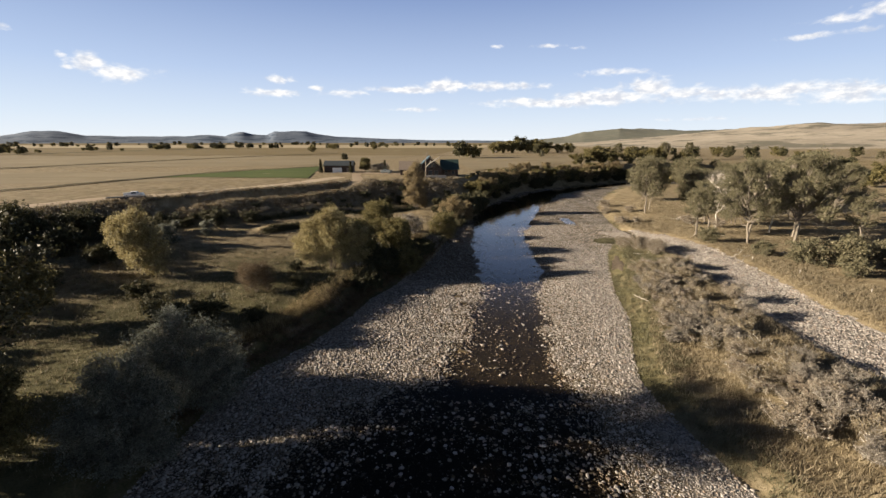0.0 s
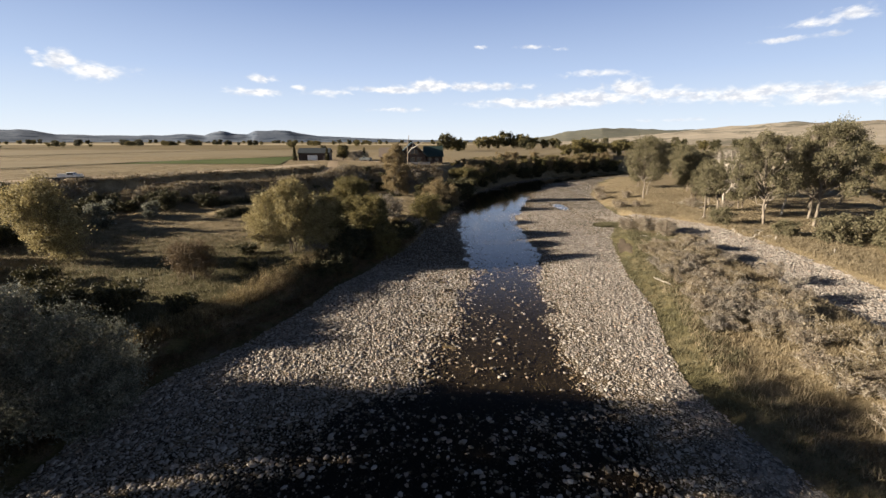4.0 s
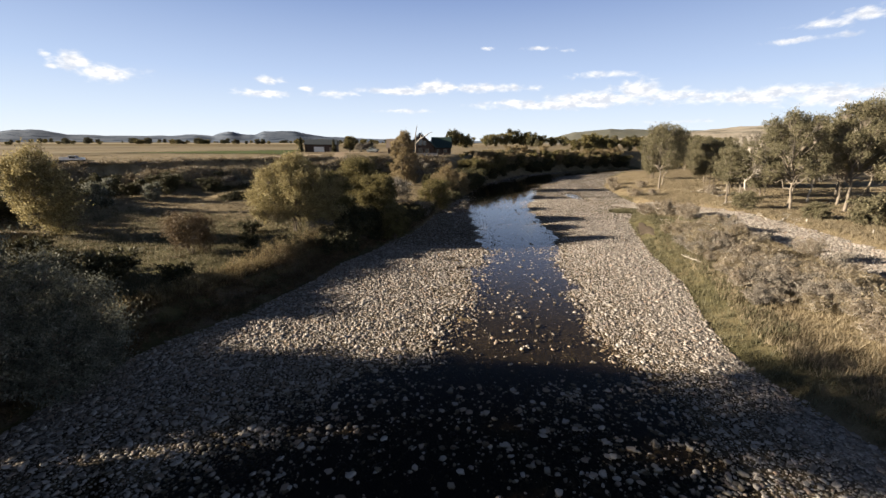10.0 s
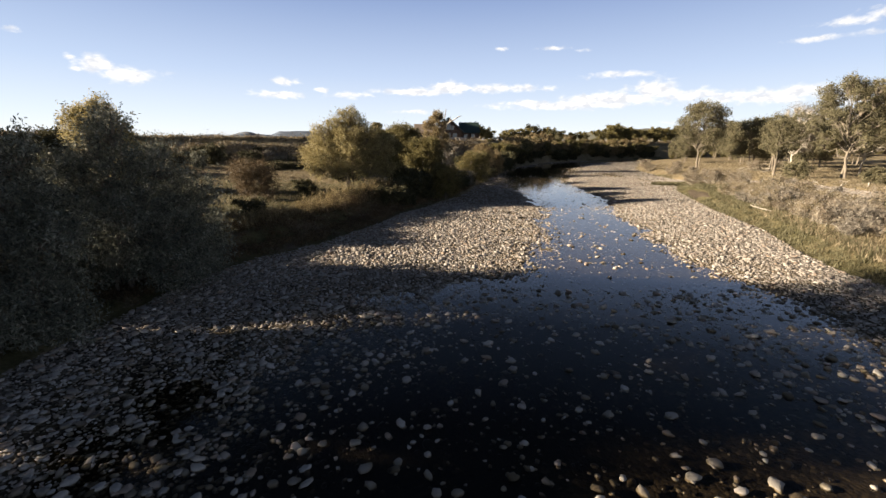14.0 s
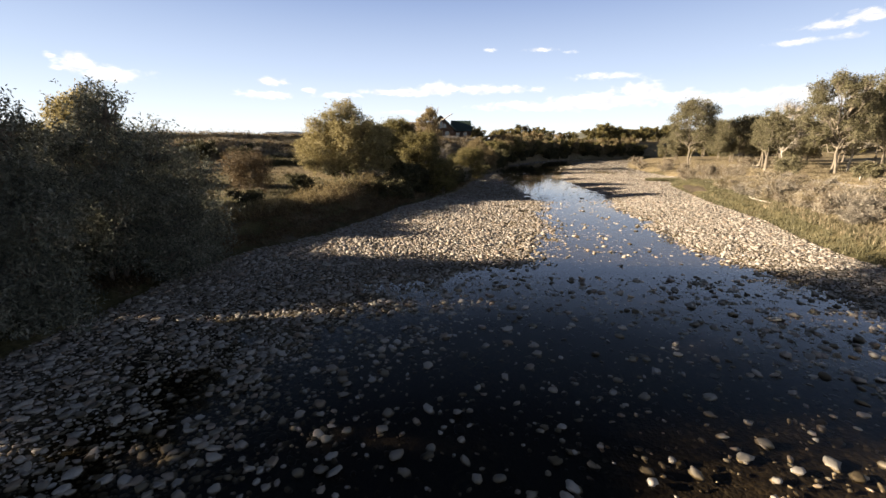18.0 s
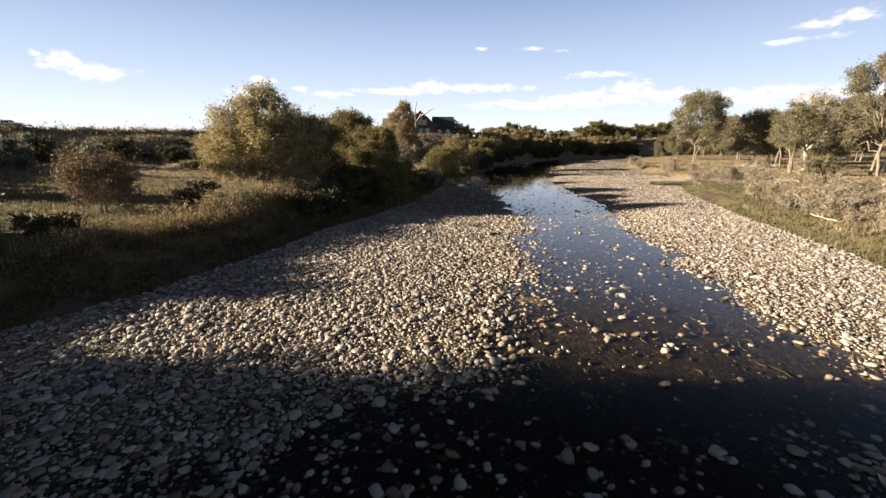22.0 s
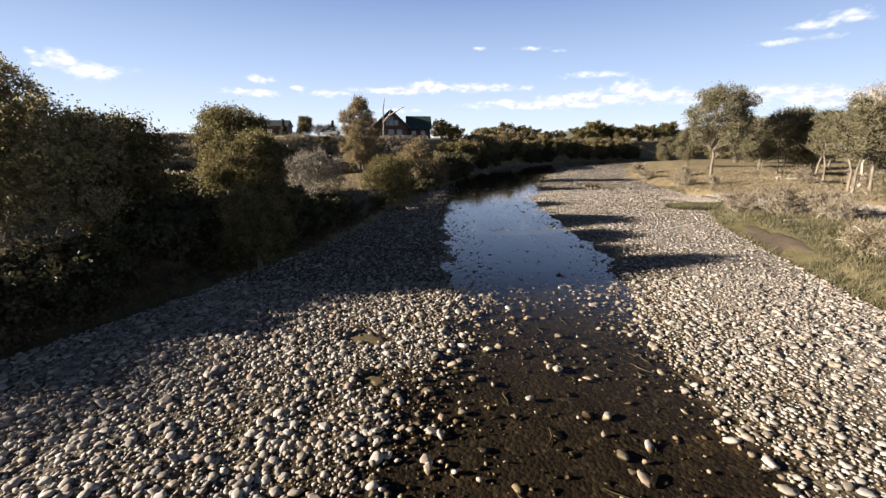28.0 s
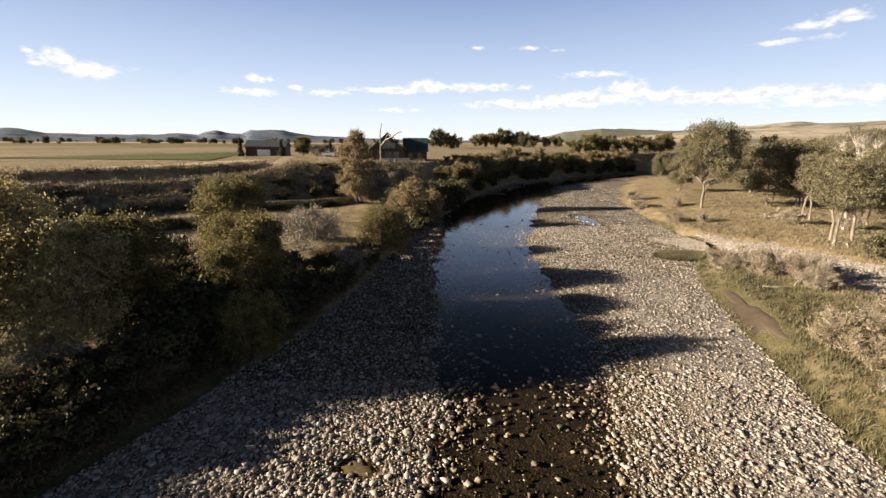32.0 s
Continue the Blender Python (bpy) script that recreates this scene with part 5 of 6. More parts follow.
# ---- grasses and low brush ----
def tufts(name, label, mat, rng, x, y, per, height, width, spread, lean=0.35, category="grass"):
    z = land(x, y)[0]
    n = len(x)
    k = np.repeat(np.arange(n), per)
    roots = np.stack([x[k] + rng.normal(0, spread, n * per), y[k] + rng.normal(0, spread, n * per), z[k] - 0.04], 1)
    big = rng.uniform(0.6, 1.3, n)[k]
    v, f = blades(rng, roots, height * big, width, lean)
    return tagged(new(name, mesh_from(name, v, f, mat)), label, category, kind="stuff")


def scatter(rng, n, x0, x1, y0, y1, test):
    x, y = rng.uniform(x0, x1, n), rng.uniform(y0, y1, n)
    z, bed, da, dl, dr, db = land(x, y)
    m = ~bed & test(x, y, da, dl, dr, db)
    return x[m], y[m]


rng = np.random.default_rng(24)
x, y = scatter(rng, 34000, 20, 70, 22, 130, lambda x, y, da, dl, dr, db: (dr > fringe(y) - 2) & (da > 6.2) & (rough(x, y, 7.0) > -0.7))
tufts("dry_grass", "knee-high straw-coloured grass on the river flat", M_STRAW, rng, x, y, 7, 0.5, 0.035, 0.22)
x, y = scatter(rng, 24000, 20, 60, 22, 130, lambda x, y, da, dl, dr, db: (dr > 0.0) & (nearest(MUD, x, y)[0] > 1.2) & (dr < fringe(y) + 2 * rough(x, y, 8.0)))
tufts("green_grass", "olive-green grass fringe beside the gravel", M_BLADE, rng, x, y, 9, 0.42, 0.035, 0.18)
x, y = scatter(rng, 30000, -75, 5, 25, 135, lambda x, y, da, dl, dr, db: (dl > 4.4) & (db > 6))
tufts("bench_straw", "low straw grass on the bench", M_STRAW, rng, x[::2], y[::2], 6, 0.4, 0.035, 0.25)
x, y = x[1::2], y[1::2]
x, y = x[y < 86], y[y < 86]
tufts("bench_grass", "low olive and straw grass on the bench", M_BLADE, rng, x, y, 7, 0.42, 0.035, 0.25)
x, y = scatter(rng, 46000, -40, 2, 36, 80, lambda x, y, da, dl, dr, db: (dl > 4.3) & ((y < 66.5) | (np.hypot(x + 13.6, y - 69) < 2.2)) & (dl < 7.0 + 0.8 * rough(x, y, 6.0)))
tufts("golden_reeds", "tall golden reeds along the bank top", M_REED, rng, x, y, 5, 1.1, 0.035, 0.2, 0.2)
# sedge in the darkest leaf colour, which adds to the bank's shade
x, y = scatter(rng, 12000, -40, 6, 30, 135, lambda x, y, da, dl, dr, db: (dl > 0.0) & (dl < 4.4) & (rough(x, y, 5.0) > 0.0))
tufts("bank_sedge", "dark green sedge on the shaded bank", M_DARK, rng, x, y, 10, 0.30, 0.035, 0.25)
bx, by = [], []
for line in (BERM_A, BERM_B):
    s = rng.uniform(0.3, len(line) - 1.2, 1500)
    bx.append(np.interp(s, np.arange(len(line)), [p[0] for p in line]) + rng.normal(0.3, 0.5, 1500))
    by.append(np.interp(s, np.arange(len(line)), [p[1] for p in line]) - np.abs(rng.normal(0, 0.9, 1500)))
tufts("terrace_weeds", "dark rank weeds on the steep side of the old terraces", M_DARK, rng, np.concatenate(bx), np.concatenate(by), 9, 0.8, 0.06, 0.3, 0.35, "weeds")
x, y = scatter(rng, 22000, -125, -5, 60, 190, lambda x, y, da, dl, dr, db: ((db > -4) | ((nearest(TRACK, x, y)[0] < 7.5) & (db > -9))) & (db < 9) & (nearest(TRACK, x, y)[0] > 2.2))
tufts("bluff_grass", "dry grass and weeds on the bluff", M_STRAW, rng, x, y, 9, 0.8, 0.075, 0.4)
x, y = scatter(rng, 14000, 55, 130, 70, 175, lambda x, y, da, dl, dr, db: (da > 4))
tufts("grove_grass", "straw grass under the cottonwoods", M_STRAW, rng, x, y, 7, 0.32, 0.04, 0.4)
a, r = rng.uniform(0, 6.28, 1500), np.sqrt(rng.random(1500))
x, y = 43 + 4.2 * r * np.cos(a), 104.6 + 2.4 * r * np.sin(a)

v, f = blades(rng, np.stack([np.repeat(x, 8) + rng.normal(0, 0.15, len(x) * 8), np.repeat(y, 8) + rng.normal(0, 0.15, len(x) * 8), np.repeat(np.maximum(land(x, y)[0], 0.05), 8)], 1), 0.55, 0.035)
tagged(new("islet_grass", mesh_from("islet_grass", v, f, M_BLADE)), "patch of green grass growing on the gravel bar", "grass", kind="stuff")

# rounded weeds of the belt on the bank top, golden above and brown-green below
x, y = scatter(rng, 13000, -40, 5, 33, 104, lambda x, y, da, dl, dr, db: (dl > 0.25) & (dl < 6.8 + rough(x, y, 6.0)))
z, dl = land(x, y)[0], -past(LEFT, x, y)
h = (0.35 + 1.1 * ease(dl, 2.6, 4.8)) * rng.uniform(0.7, 1.2, len(x)) * (1.0 + 0.8 * ease(y, 54, 60) - 1.15 * ease(y, 69, 75))
k = np.repeat(np.arange(len(x)), 62)
d = rng.normal(size=(len(k), 3))
d /= np.linalg.norm(d, axis=1)[:, None]
r = rng.uniform(0.55, 1.0, len(k))
at = np.stack([x[k] + d[:, 0] * r * 0.5, y[k] + d[:, 1] * r * 0.5, z[k] + h[k] * np.abs(0.45 + 0.55 * d[:, 2] * r)], 1)
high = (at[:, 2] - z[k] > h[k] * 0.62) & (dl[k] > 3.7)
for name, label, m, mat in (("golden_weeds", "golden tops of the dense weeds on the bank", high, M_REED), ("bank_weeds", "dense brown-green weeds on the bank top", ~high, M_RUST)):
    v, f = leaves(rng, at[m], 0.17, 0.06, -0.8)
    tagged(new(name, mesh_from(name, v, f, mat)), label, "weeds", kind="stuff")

# dry brush that covers the bluff face
x, y = scatter(rng, 16000, -125, 6, 60, 195, lambda x, y, da, dl, dr, db: ((db > -2.5) | ((nearest(TRACK, x, y)[0] < 7.0) & (db > -9))) & (db < 12) & (nearest(TRACK, x, y)[0] > 2.4))
z = land(x, y)[0]
k = np.repeat(np.arange(len(x)), 26)
d = rng.normal(size=(len(k), 3))
d /= np.linalg.norm(d, axis=1)[:, None]
h = rng.lognormal(math.log(0.62), 0.5, len(x))
at = np.stack([x[k] + d[:, 0] * h[k], y[k] + d[:, 1] * h[k], z[k] + h[k] * np.abs(0.3 + 0.7 * d[:, 2])], 1)
kind = (np.arange(len(x)) % 5)[k]
for name, label, m, mat in (("bluff_brush", "dry tan brush on the bluff face", kind < 1, M_STRAW), ("bluff_brush", "grey leafless brush on the bluff face", (kind == 1) | (kind == 2), M_GREY), ("bluff_weeds", "brown weeds on the bluff face", kind > 2, M_RUST)):
    v, f = leaves(rng, at[m], 0.36, 0.15, -0.8)
    tagged(new(name, mesh_from(name, v, f, mat)), label, "brush", kind="stuff")

# sagebrush on the flat
rng = np.random.default_rng(25)
kinds = [tree("sagebrush", "low grey sagebrush with bare twigs", "shrub", 61 + k, 1.3, 1.05, (M_SAGE, M_STRAW, M_GREY)[k], M_WOOD, 0.05, 6, 24, 1900, (0.18, 0.035), 0.15, -0.8) for k in range(3)]
x, y = scatter(rng, 6000, 23, 49, 24, 80, lambda x, y, da, dl, dr, db: (dr > 3.6) & (da > 7.5) & (rough(x, y, 9.0) > -0.1))
for k in range(min(210, len(x))):
    s = 0.55 + (k * 37 % 100) / 105
    if k < 3:
        plant(kinds[k], x[k], y[k], 0, s, 0.05)
    else:
        again(kinds[k % 3], x[k], y[k], k * 77 % 360, s / kinds[k % 3].scale[0], sink=0.05).scale *= kinds[k % 3].scale[0]
for x, y, turn, k in [(29.2, 31.2, 20, 1.5), (31.0, 32.4, 140, 1.3), (30.4, 29.6, 260, 1.4), (32.4, 30.8, 70, 1.2)]:
    again(kinds[0], x, y, turn, k, "large pale sagebrush beside the gravel")

# water weed trailing over the brown bed
rng = np.random.default_rng(26)
x, y = rng.uniform(-6, 16, 900), rng.uniform(26, 71, 900)
m = np.maximum(-past(WATER_L, x, y), past(WATER_R, x, y)) < -0.8
x, y = x[m][:110], y[m][:110]
lines = []
for k in range(len(x)):
    n = rng.uniform(0.3, 1.1)
    a = rng.normal(-1.45, 0.35)
    t = np.linspace(0, 1, 5)
    z = land(np.array([x[k]]), np.array([y[k]]))[0][0]
    p = np.stack([x[k] + np.cos(a) * n * t + 0.08 * np.sin(t * 5 + k), y[k] + np.sin(a) * n * t, np.full(5, z + 0.05)], 1)
    lines.append((p, 0.022 * np.sin(0.25 + t * 2.7) + 0.006))
v, f = tubes(lines, 4)
tagged(new("water_weed", mesh_from("water_weed", v, f, M_DARK, True)), "strands of olive water weed trailing in the shallows", "water weed", kind="stuff")


# ---- farmstead on the upper level ----
def thing(name, label, category, at, turn=0.0, group=""):
    ob = tagged(new(name), label, category, group)
    ob.matrix_world = pose(*at, 0, 0, turn)
    return ob


def gable_roof(parent, mat, half, rise, length, eave, thick, at, along, label):
    """Two roof slabs over a ridge; along: 0 the ridge runs in x, 90 in y."""
    slope = math.hypot(half, rise)
    for side in (-1, 1):
        bm = box(length, slope, thick)
        bmesh.ops.transform(bm, verts=bm.verts, matrix=Matrix.Rotation(radians(along), 4, "Z") @ Matrix.Translation((0, side * half / 2, rise / 2 - thick / 2)) @ Matrix.Rotation(-side * math.atan2(rise, half), 4, "X"))
        bmesh.ops.translate(bm, verts=bm.verts, vec=(at[0], at[1], eave))
        part("roof", bm, mat, parent, label)


def log_wall(parent, sx, sy, z0, z1, at, mat, course=0.3):
    """A block of wall with log courses standing proud, each a part of it."""
    wall = part("wall", box(sx, sy, z1 - z0, (at[0], at[1], z0)), mat, parent, "stained log wall")
    n = int((z1 - z0) / course)
    for k in range(n):
        part("log_course", box(sx + 0.10, sy + 0.10, course * 0.78, (at[0], at[1], z0 + k * course + 0.03), 0.05), mat, wall)
    return wall


def window(parent, w, h, at, lit=False):
    fr = part("window", box(w + 0.2, 0.12, h + 0.2, at), M_TIMBER, parent)
    part("pane", box(w, 0.06, h, (at[0], at[1] - 0.06, at[2] + 0.1)), M_GLASS, fr)
    return fr


house = thing("house", "dark log house with green metal roofs and a glazed gable", "house", (-6, 191, 10.0), 4)
log_wall(house, 10.5, 11.0, -0.6, 3.6, (0, 0), M_LOGS)
log_wall(house, 7.4, 8.0, -0.6, 3.5, (8.8, 1.2), M_LOGS)
log_wall(house, 8.0, 7.0, -0.6, 3.4, (-9.0, 2.2), M_LOGS)
part("gable", prism([(-5.3, 3.55), (5.3, 3.55), (0, 8.3)], 10.8), M_LOGS, house, "dark log gable")
part("gable", prism([(-4.0, 3.45), (4.0, 3.45), (0, 6.9)], 7.9), M_LOGS, house).matrix_local = pose(8.9, 1.2, 0, 0, 0, 90)
part("gable", prism([(-3.4, 3.35), (3.4, 3.35), (0, 6.2)], 7.8), M_WHITE, house, "pale gable end").matrix_local = pose(-9.1, 2.2, 0, 0, 0, 90)
gable_roof(house, M_ROOF, 6.2, 5.6, 12.6, 3.1, 0.22, (0, 0), 90, "dark green metal roof")
gable_roof(house, M_ROOF, 4.9, 4.2, 8.2, 2.95, 0.2, (8.9, 1.2), 0, "dark green metal roof")
gable_roof(house, M_TIMBER, 4.3, 3.6, 9.0, 2.85, 0.2, (-9.2, 2.2), 0, "weathered brown roof")
for x, z, w, h in [(-2.6, 0.4, 1.6, 2.2), (0, 0.4, 1.8, 2.2), (2.6, 0.4, 1.6, 2.2), (-1.6, 3.9, 1.3, 1.6), (0, 3.9, 1.5, 2.6), (1.6, 3.9, 1.3, 1.6)]:
    window(house, w, h, (x, -5.62, z))
for x in (7.2, 10.2):
    window(house, 1.3, 1.3, (x, -2.95, 1.0))
for x in (-10.5, -7.8):
    window(house, 1.2, 1.2, (x, -1.45, 1.0))
deck = part("deck", box(17.0, 3.4, 0.25, (2.5, -7.4, -0.35)), M_TIMBER, house, "weathered timber deck")
for k in range(9):
    part("deck_post", box(0.16, 0.16, 3.0, (-5.6 + k * 2.05, -8.9, -3.2)), M_TIMBER, deck)
    part("rail_post", box(0.10, 0.10, 1.0, (-5.6 + k * 2.05, -8.95, -0.1)), M_TIMBER, deck)
part("handrail", box(16.6, 0.10, 0.10, (2.6, -8.95, 0.9)), M_TIMBER, deck)
part("foundation", box(26.5, 7.6, 2.4, (0.5, -0.8, -2.9)), M_CONCRETE, house, "grey concrete foundation")
tagged(part("retaining_wall", box(9.0, 0.4, 1.1, (0, 0, 0), 0.03), M_CONCRETE, None), "pale concrete retaining wall below the house", "wall").matrix_world = pose(-3, 181, ground_z(-3, 181) - 0.15, 0, 0, 12)

shed = thing("shed", "long dark garage shed with a white roll-up door", "shed", (-49, 203, ground_z(-49, 203) - 0.1), 4)
part("wall", box(13.0, 8.0, 3.5), M_LOGS, shed, "dark brown boarded wall")
part("gable", prism([(-4.0, 3.45), (4.0, 3.45), (0, 5.2)], 12.9), M_LOGS, shed).matrix_local = pose(0, 0, 0, 0, 0, 90)
gable_roof(shed, M_SHEDROOF, 4.6, 2.1, 13.8, 3.25, 0.15, (0, 0), 0, "grey-green metal roof")
door = part("garage_door", box(4.2, 0.12, 2.3, (-0.6, -4.06, 0.05)), M_WHITE, shed, "white roll-up door")
for k in range(4):
    part("door_panel", box(4.0, 0.05, 0.5, (-0.6, -4.13, 0.12 + k * 0.56), 0.02), M_WHITE, door)
part("door", box(1.0, 0.10, 2.1, (4.2, -4.05, 0.05)), M_TIMBER, shed)
for k in range(12):
    part("batten", box(0.08, 0.06, 3.3, (-6.3 + k * 0.32 if k < 11 else 5.8, -4.03, 0.1)), M_LOGS, shed)


def vehicle(label, at, turn, paint, cab_back=True):
    """A pickup with body, cab, bed, lamps and wheels."""
    car = thing("pickup", label, "pickup truck", at, turn)
    part("body", box(5.2, 1.9, 0.55, (0, 0, 0.5), 0.12), paint, car)
    part("bonnet", box(1.4, 1.8, 0.32, (1.8, 0, 1.02), 0.12), paint, car)
    cab = part("cab", prism([(-0.75, 1.0), (1.35, 1.0), (0.85, 1.82), (-0.6, 1.82)], 1.75), paint, car)
    part("side_window", box(1.3, 1.79, 0.5, (0.22, 0, 1.2)), M_GLASS, cab)
    part("windscreen", prism([(1.16, 1.12), (1.36, 1.12), (0.94, 1.76), (0.84, 1.76)], 1.6), M_GLASS, cab)
    for s in (-1, 1):
        part("bed_side", box(1.9, 0.08, 0.45, (-1.65, s * 0.9, 1.02)), paint, car)
        part("headlight", box(0.06, 0.4, 0.18, (2.58, s * 0.65, 0.82)), M_WHITE, car)
    part("tailgate", box(0.08, 1.8, 0.45, (-2.56, 0, 1.02)), paint, car)
    part("bumper", box(0.14, 1.8, 0.18, (2.62, 0, 0.45), 0.03), M_SHEDROOF, car)
    for x in (-1.65, 1.6):
        for s in (-1, 1):
            bm = bmesh.new()
            bmesh.ops.create_cone(bm, cap_ends=True, segments=20, radius1=0.38, radius2=0.38, depth=0.24, matrix=Matrix.Translation((x, s * 0.86, 0.38)) @ Matrix.Rotation(radians(90), 4, "X"))
            wheel = part("wheel", bm, M_BLACK, car)
            bm = bmesh.new()
            bmesh.ops.create_cone(bm, cap_ends=True, segments=14, radius1=0.2, radius2=0.2, depth=0.27, matrix=Matrix.Translation((x, s * 0.86, 0.38)) @ Matrix.Rotation(radians(90), 4, "X"))
            part("rim", bm, M_SHEDROOF, wheel)
    return car


vehicle("white pickup parked by the bluff rim", (-84.6, 115.2, ground_z(-84.6, 115.2) + 0.12), 20, M_WHITE).scale = (0.88, 0.88, 0.88)
vehicle("dark pickup parked beside the house", (-26, 195, ground_z(-26, 195) + 0.18), 160, M_SHEDROOF)
trailer = thing("flatbed_trailer", "dark low flatbed trailer beside the white pickup", "trailer", (-83.6, 110.9, ground_z(-83.6, 110.9) + 0.12), 28)
part("deck", box(8.6, 2.2, 0.22, (0, 0, 0.6)), M_BLACK, trailer)
part("drawbar", box(1.6, 0.14, 0.14, (5.0, 0, 0.55)), M_BLACK, trailer)
for x in (-0.9, 0.1):
    for s in (-1, 1):
        bm = bmesh.new()
        bmesh.ops.create_cone(bm, cap_ends=True, segments=16, radius1=0.34, radius2=0.34, depth=0.2, matrix=Matrix.Translation((x, s * 1.15, 0.34)) @ Matrix.Rotation(radians(90), 4, "X"))
        part("wheel", bm, M_BLACK, trailer)
caravan = thing("caravan", "white travel trailer standing on the far flat", "caravan", (283, 297, ground_z(283, 297)), 8)
part("body", box(9.0, 2.5, 2.5, (0, 0, 0.6), 0.25), M_WHITE, caravan)
for x in (-2.8, 0.0, 2.6):
    part("window", box(1.2, 0.06, 0.8, (x, -1.26, 1.7)), M_GLASS, caravan)
for x in (-0.6, 0.6):
    part("wheel", box(0.7, 2.3, 0.7, (x, 0, 0.0), 0.2), M_BLACK, caravan)


def spruce(label, seed, h, x, y):
    rng = np.random.default_rng(seed)
    root = tagged(new("spruce"), label, "tree", "spruces by the shed")
    v, f = tubes([(np.linspace((0, 0, 0), (0, 0, h), 5), np.linspace(0.16, 0.02, 5))], 6)
    part("trunk", mesh_from("trunk", v, f, M_BARK, True), None, root)
    n = 5000
    t = rng.uniform(0.03, 1, n) ** 0.8
    a = rng.uniform(0, 6.28, n)
    tier = 0.75 + 0.25 * np.sin(t * 40)
    r = h * 0.24 * (1 - t) * tier * np.sqrt(rng.uniform(0.15, 1, n)) + 0.05
    at = np.stack([np.cos(a) * r, np.sin(a) * r, t * h - r * 0.25], 1)
    v, f = leaves(rng, at, 0.34, 0.14, 0.5)
    part("crown", mesh_from("crown", v, f, M_DARK), None, root)
    return plant(root, x, y)


spruce("dark green spruce at the end of the shed", 1, 6.2, -56.5, 197.5)
spruce("dark green spruce beside the garage door", 2, 5.4, -42.6, 197)
spruce("small dark spruce in the yard", 3, 5.6, -28, 206)
again(green, -37, 203, 40, 0.72, "round green tree beside the shed")
again(grey, -32, 202, 10, 0.9)
again(grey, -29.5, 207, 90, 1.0)
again(pale, -27, 201, 30, 0.8)


# ---- dead wood, fence and posts ----
def log(label, x, y, length, radius, turn, tilt=0.0, lift=0.0, name="log", mat=None):
    rng = np.random.default_rng(int(abs(x * 31 + y * 17)) + 1)
    t = np.linspace(0, 1, 8)
    line = np.stack([t * length, rng.normal(0, 0.03 * length, 8), rng.normal(0, 0.012 * length, 8)], 1)
    v, f = tubes([(line, radius * (1 - 0.6 * t))], 7)
    root = tagged(new(name), label, "log")
    part("trunk", mesh_from("trunk", v, f, mat or M_WOOD, True), None, root)
    for k in range(4):
        g = rng.uniform(0.3, 0.95)
        p0 = np.array([np.interp(g, t, line[:, c]) for c in range(3)])
        d = np.array([rng.uniform(0.2, 1), rng.normal(0, 0.7), rng.uniform(0.1, 0.8)]) * length * 0.22
        v, f = tubes([(np.linspace(p0, p0 + d, 5) + rng.normal(0, 0.02 * length, (5, 3)) * np.linspace(0, 1, 5)[:, None], np.linspace(radius * 0.4, 0.015, 5))], 5)
        part("branch", mesh_from("branch", v, f, mat or M_WOOD, True), None, root)
    root.matrix_world = pose(x, y, ground_z(x, y) + radius * 0.6 + lift, 0, -tilt, turn)
    return root


rng = np.random.default_rng(33)
for x, y, n in [(69, 125, 7), (72, 117, 7), (64, 101, 5), (60, 88, 4), (77, 128, 4), (56, 82, 3)]:
    for k in range(n):
        log("grey fallen branch lying in the dry grass", x + rng.normal(0, 2.2), y + rng.normal(0, 1.6), rng.uniform(2, 5), rng.uniform(0.06, 0.14), rng.uniform(-40, 60), rng.uniform(0, 12))
log("bleached drift log on the edge of the flat", 41.5, 88.5, 6.5, 0.14, -6)
log("bleached drift log in the brush", 43.5, 58, 5.0, 0.14, 50, 10)
log("bleached drift log beside the gravel", 31.5, 60.5, 2.2, 0.1, 140, 14)
log("grey drift branch on the gravel bar", 27.5, 96, 3.0, 0.08, 20)
log("dark drift log on the far gravel bar", 50, 150, 5.0, 0.2, 10)
for x, y in [(-60, 131), (-57, 133.5), (-70, 122), (-72.5, 120), (-48, 146), (-46, 148.5), (-52, 141)]:
    log("dark old timber lying on the bluff rim", x, y, 4.5, 0.2, 30 + x % 20, 0, 0.0, "timber", M_BARK)

snag = tagged(new("dead_tree"), "bare dead tree leaning before the house", "tree")
v, f = tubes([([(0, 0, -0.3), (0.2, 0, 4), (0.1, 0.2, 8), (0.7, 0, 11.2)], [0.26, 0.22, 0.16, 0.08])], 8)
part("trunk", mesh_from("trunk", v, f, M_BARK, True), None, snag)
v, f = tubes([([(0.2, 0, 4.6), (1.6, -0.3, 6.2), (3.8, -0.2, 7.4), (5.6, 0, 8.6), (6.6, 0, 8.7)], [0.17, 0.2, 0.18, 0.13, 0.06]), ([(1.6, -0.3, 6.2), (2.2, 0, 7.6), (2.4, 0.3, 9)], [0.1, 0.07, 0.03])], 7)
part("bough", mesh_from("bough", v, f, M_WOOD, True), None, snag, "pale bare bough")
snag.matrix_world = pose(-7.2, 176.5, ground_z(-7.2, 176.5), 0, 0, 0)

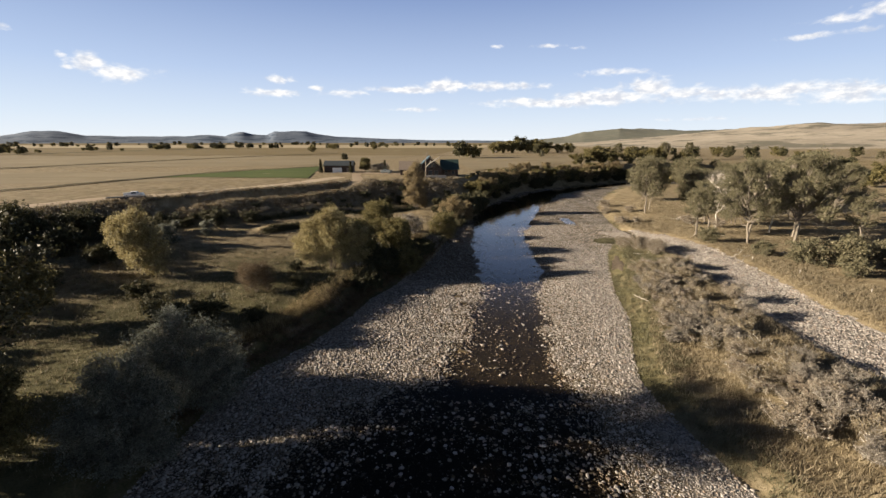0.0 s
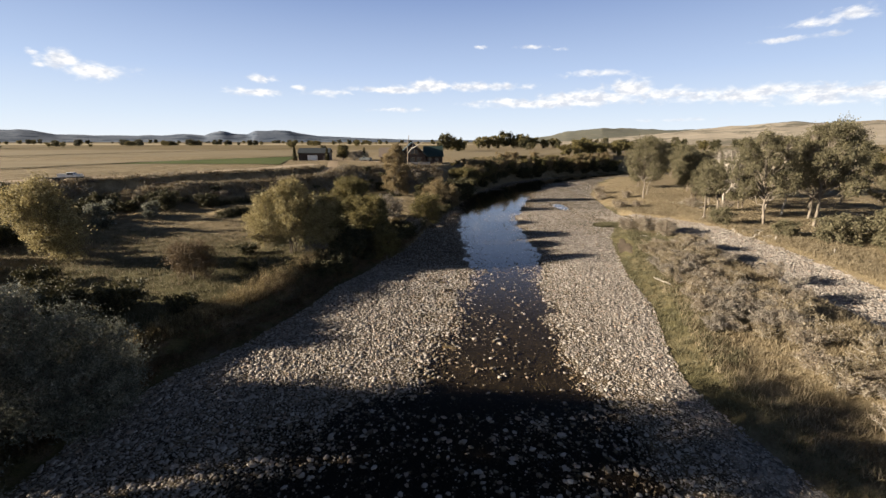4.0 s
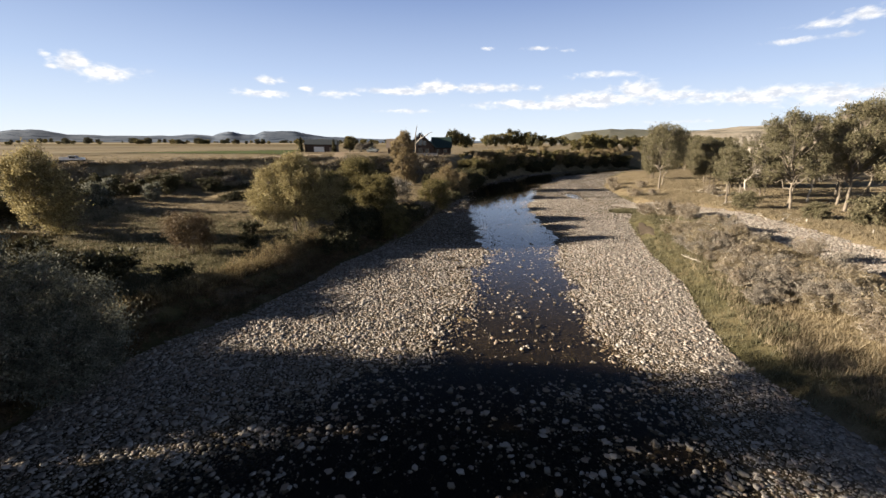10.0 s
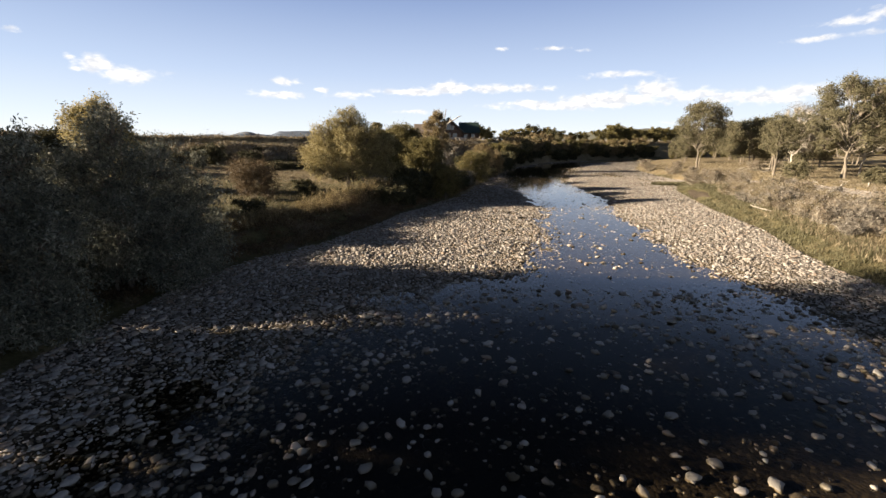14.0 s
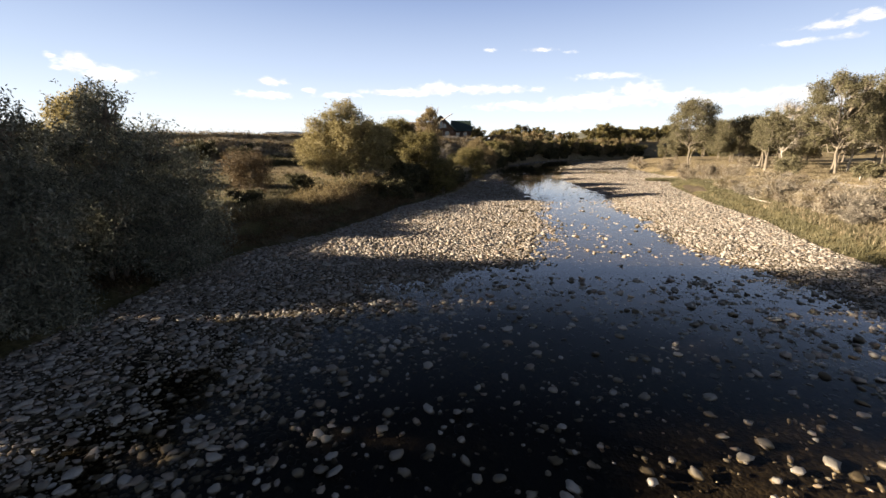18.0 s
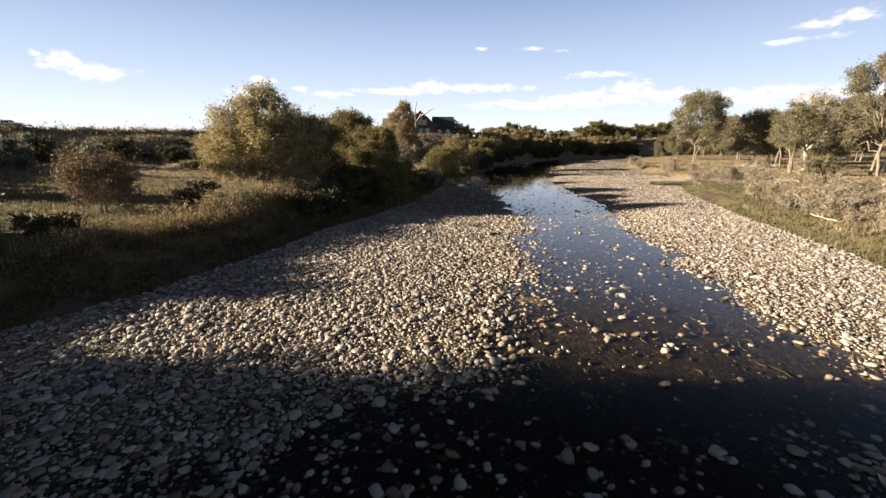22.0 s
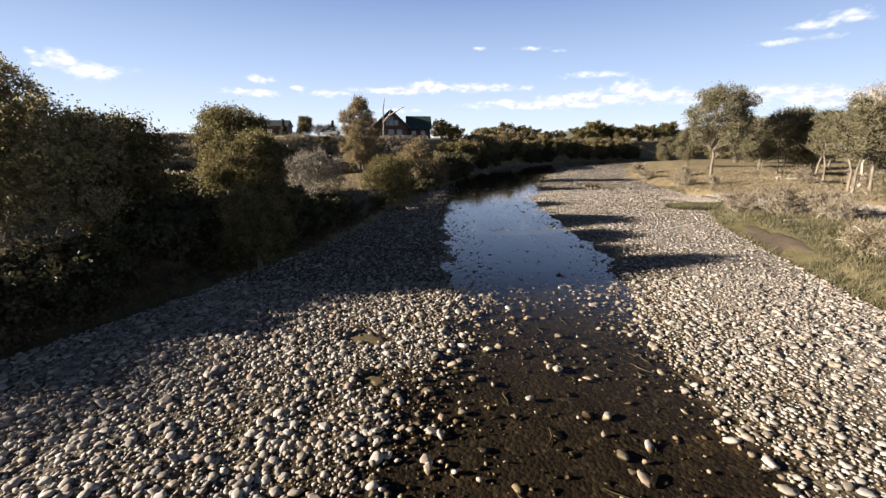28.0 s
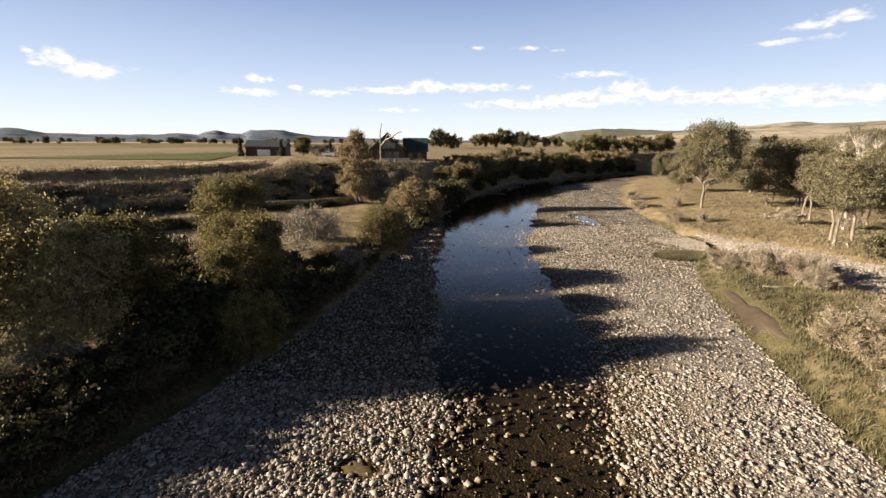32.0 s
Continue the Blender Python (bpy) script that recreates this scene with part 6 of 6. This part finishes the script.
fence = tagged(new("fence"), "short dark rail fence under the willow", "fence")
for k in range(3):
    x, y = -16.2 + k * 0.95, 85.2 + k * 1.7
    part("post", box(0.14, 0.14, 1.25, (x, y, ground_z(x, y) - 0.1)), M_TIMBER, fence)
for h in (0.5, 0.95):
    v, f = tubes([([(-16.4, 84.9, ground_z(-16.4, 84.9) + h), (-14.1, 88.9, ground_z(-14.1, 88.9) + h + 0.08)], [0.06, 0.05])], 6)
    part("rail", mesh_from("rail", v, f, M_TIMBER, True), None, fence)
for x, y, h in [(61.5, 80.5, 0.95), (64, 72, 0.8), (67, 62, 0.8)]:
    post = tagged(new("fence_post"), "short pale post in the dry grass", "post", "posts on the flat")
    part("post", box(0.12, 0.12, h, (0, 0, -0.1), 0.02), M_WOOD, post)
    post.matrix_world = pose(x, y, ground_z(x, y), 0, 3, 0)

M_MUD = field_material("damp_mud", (0.043, 0.0344, 0.0258), (0.129, 0.1032, 0.0791))
q, r = np.meshgrid(np.linspace(0, 2 * np.pi, 48, endpoint=False), np.linspace(0, 1, 9))
wide_at = 1 + 0.22 * np.sin(q * 3 + 1) + 0.14 * np.sin(q * 5) + 0.08 * np.sin(q * 9 + 2)
u, w = r * wide_at * np.cos(q) * 6.4, r * wide_at * np.sin(q) * 1.35
x, y = 35.9 + u * 0.30 + w * 0.95, 83.2 + u * 0.95 - w * 0.30
v = np.stack([x, y, land(x, y)[0] + 0.10 - 0.22 * r ** 4], -1).reshape(-1, 3)
i, j = np.meshgrid(np.arange(48), np.arange(8))
f = np.stack([j * 48 + i, j * 48 + (i + 1) % 48, (j + 1) * 48 + (i + 1) % 48, (j + 1) * 48 + i], -1).reshape(-1, 4)
tagged(new("mud_bank", mesh_from("mud_bank", v, f, M_MUD, True)), "patch of damp brown mud beside the gravel", "mud", kind="structure")

# shallow silty hollows among the cobbles
M_SILT = plain_material("ochre_silt", (0.050, 0.036, 0.016), (0.125, 0.090, 0.040), 2.2, 0.8, 0, (1, 1, 1), 0.6)
for sx, sy, sr in SILT:
    q, r = np.meshgrid(np.linspace(0, 2 * np.pi, 36, endpoint=False), np.linspace(0, 1, 6))
    lobe = 1 + 0.25 * np.sin(q * 2 + sx) + 0.16 * np.sin(q * 3 + sy) + 0.1 * np.sin(q * 7)
    x, y = sx + 1.0 * sr * r * lobe * np.cos(q), sy + 0.75 * sr * r * lobe * np.sin(q)
    v = np.stack([x, y, 0.03 - 0.03 * r ** 2 - 0.12 * r ** 6 + 0.01 * rough(x * 4, y * 4, 2.0)], -1).reshape(-1, 3)
    i, j = np.meshgrid(np.arange(36), np.arange(5))
    f = np.stack([j * 36 + i, j * 36 + (i + 1) % 36, (j + 1) * 36 + (i + 1) % 36, (j + 1) * 36 + i], -1).reshape(-1, 4)
    tagged(new("silt_patch", mesh_from("silt_patch", v, f, M_SILT, True)), "smooth patch of yellow-brown silt among the cobbles", "silt", kind="structure")
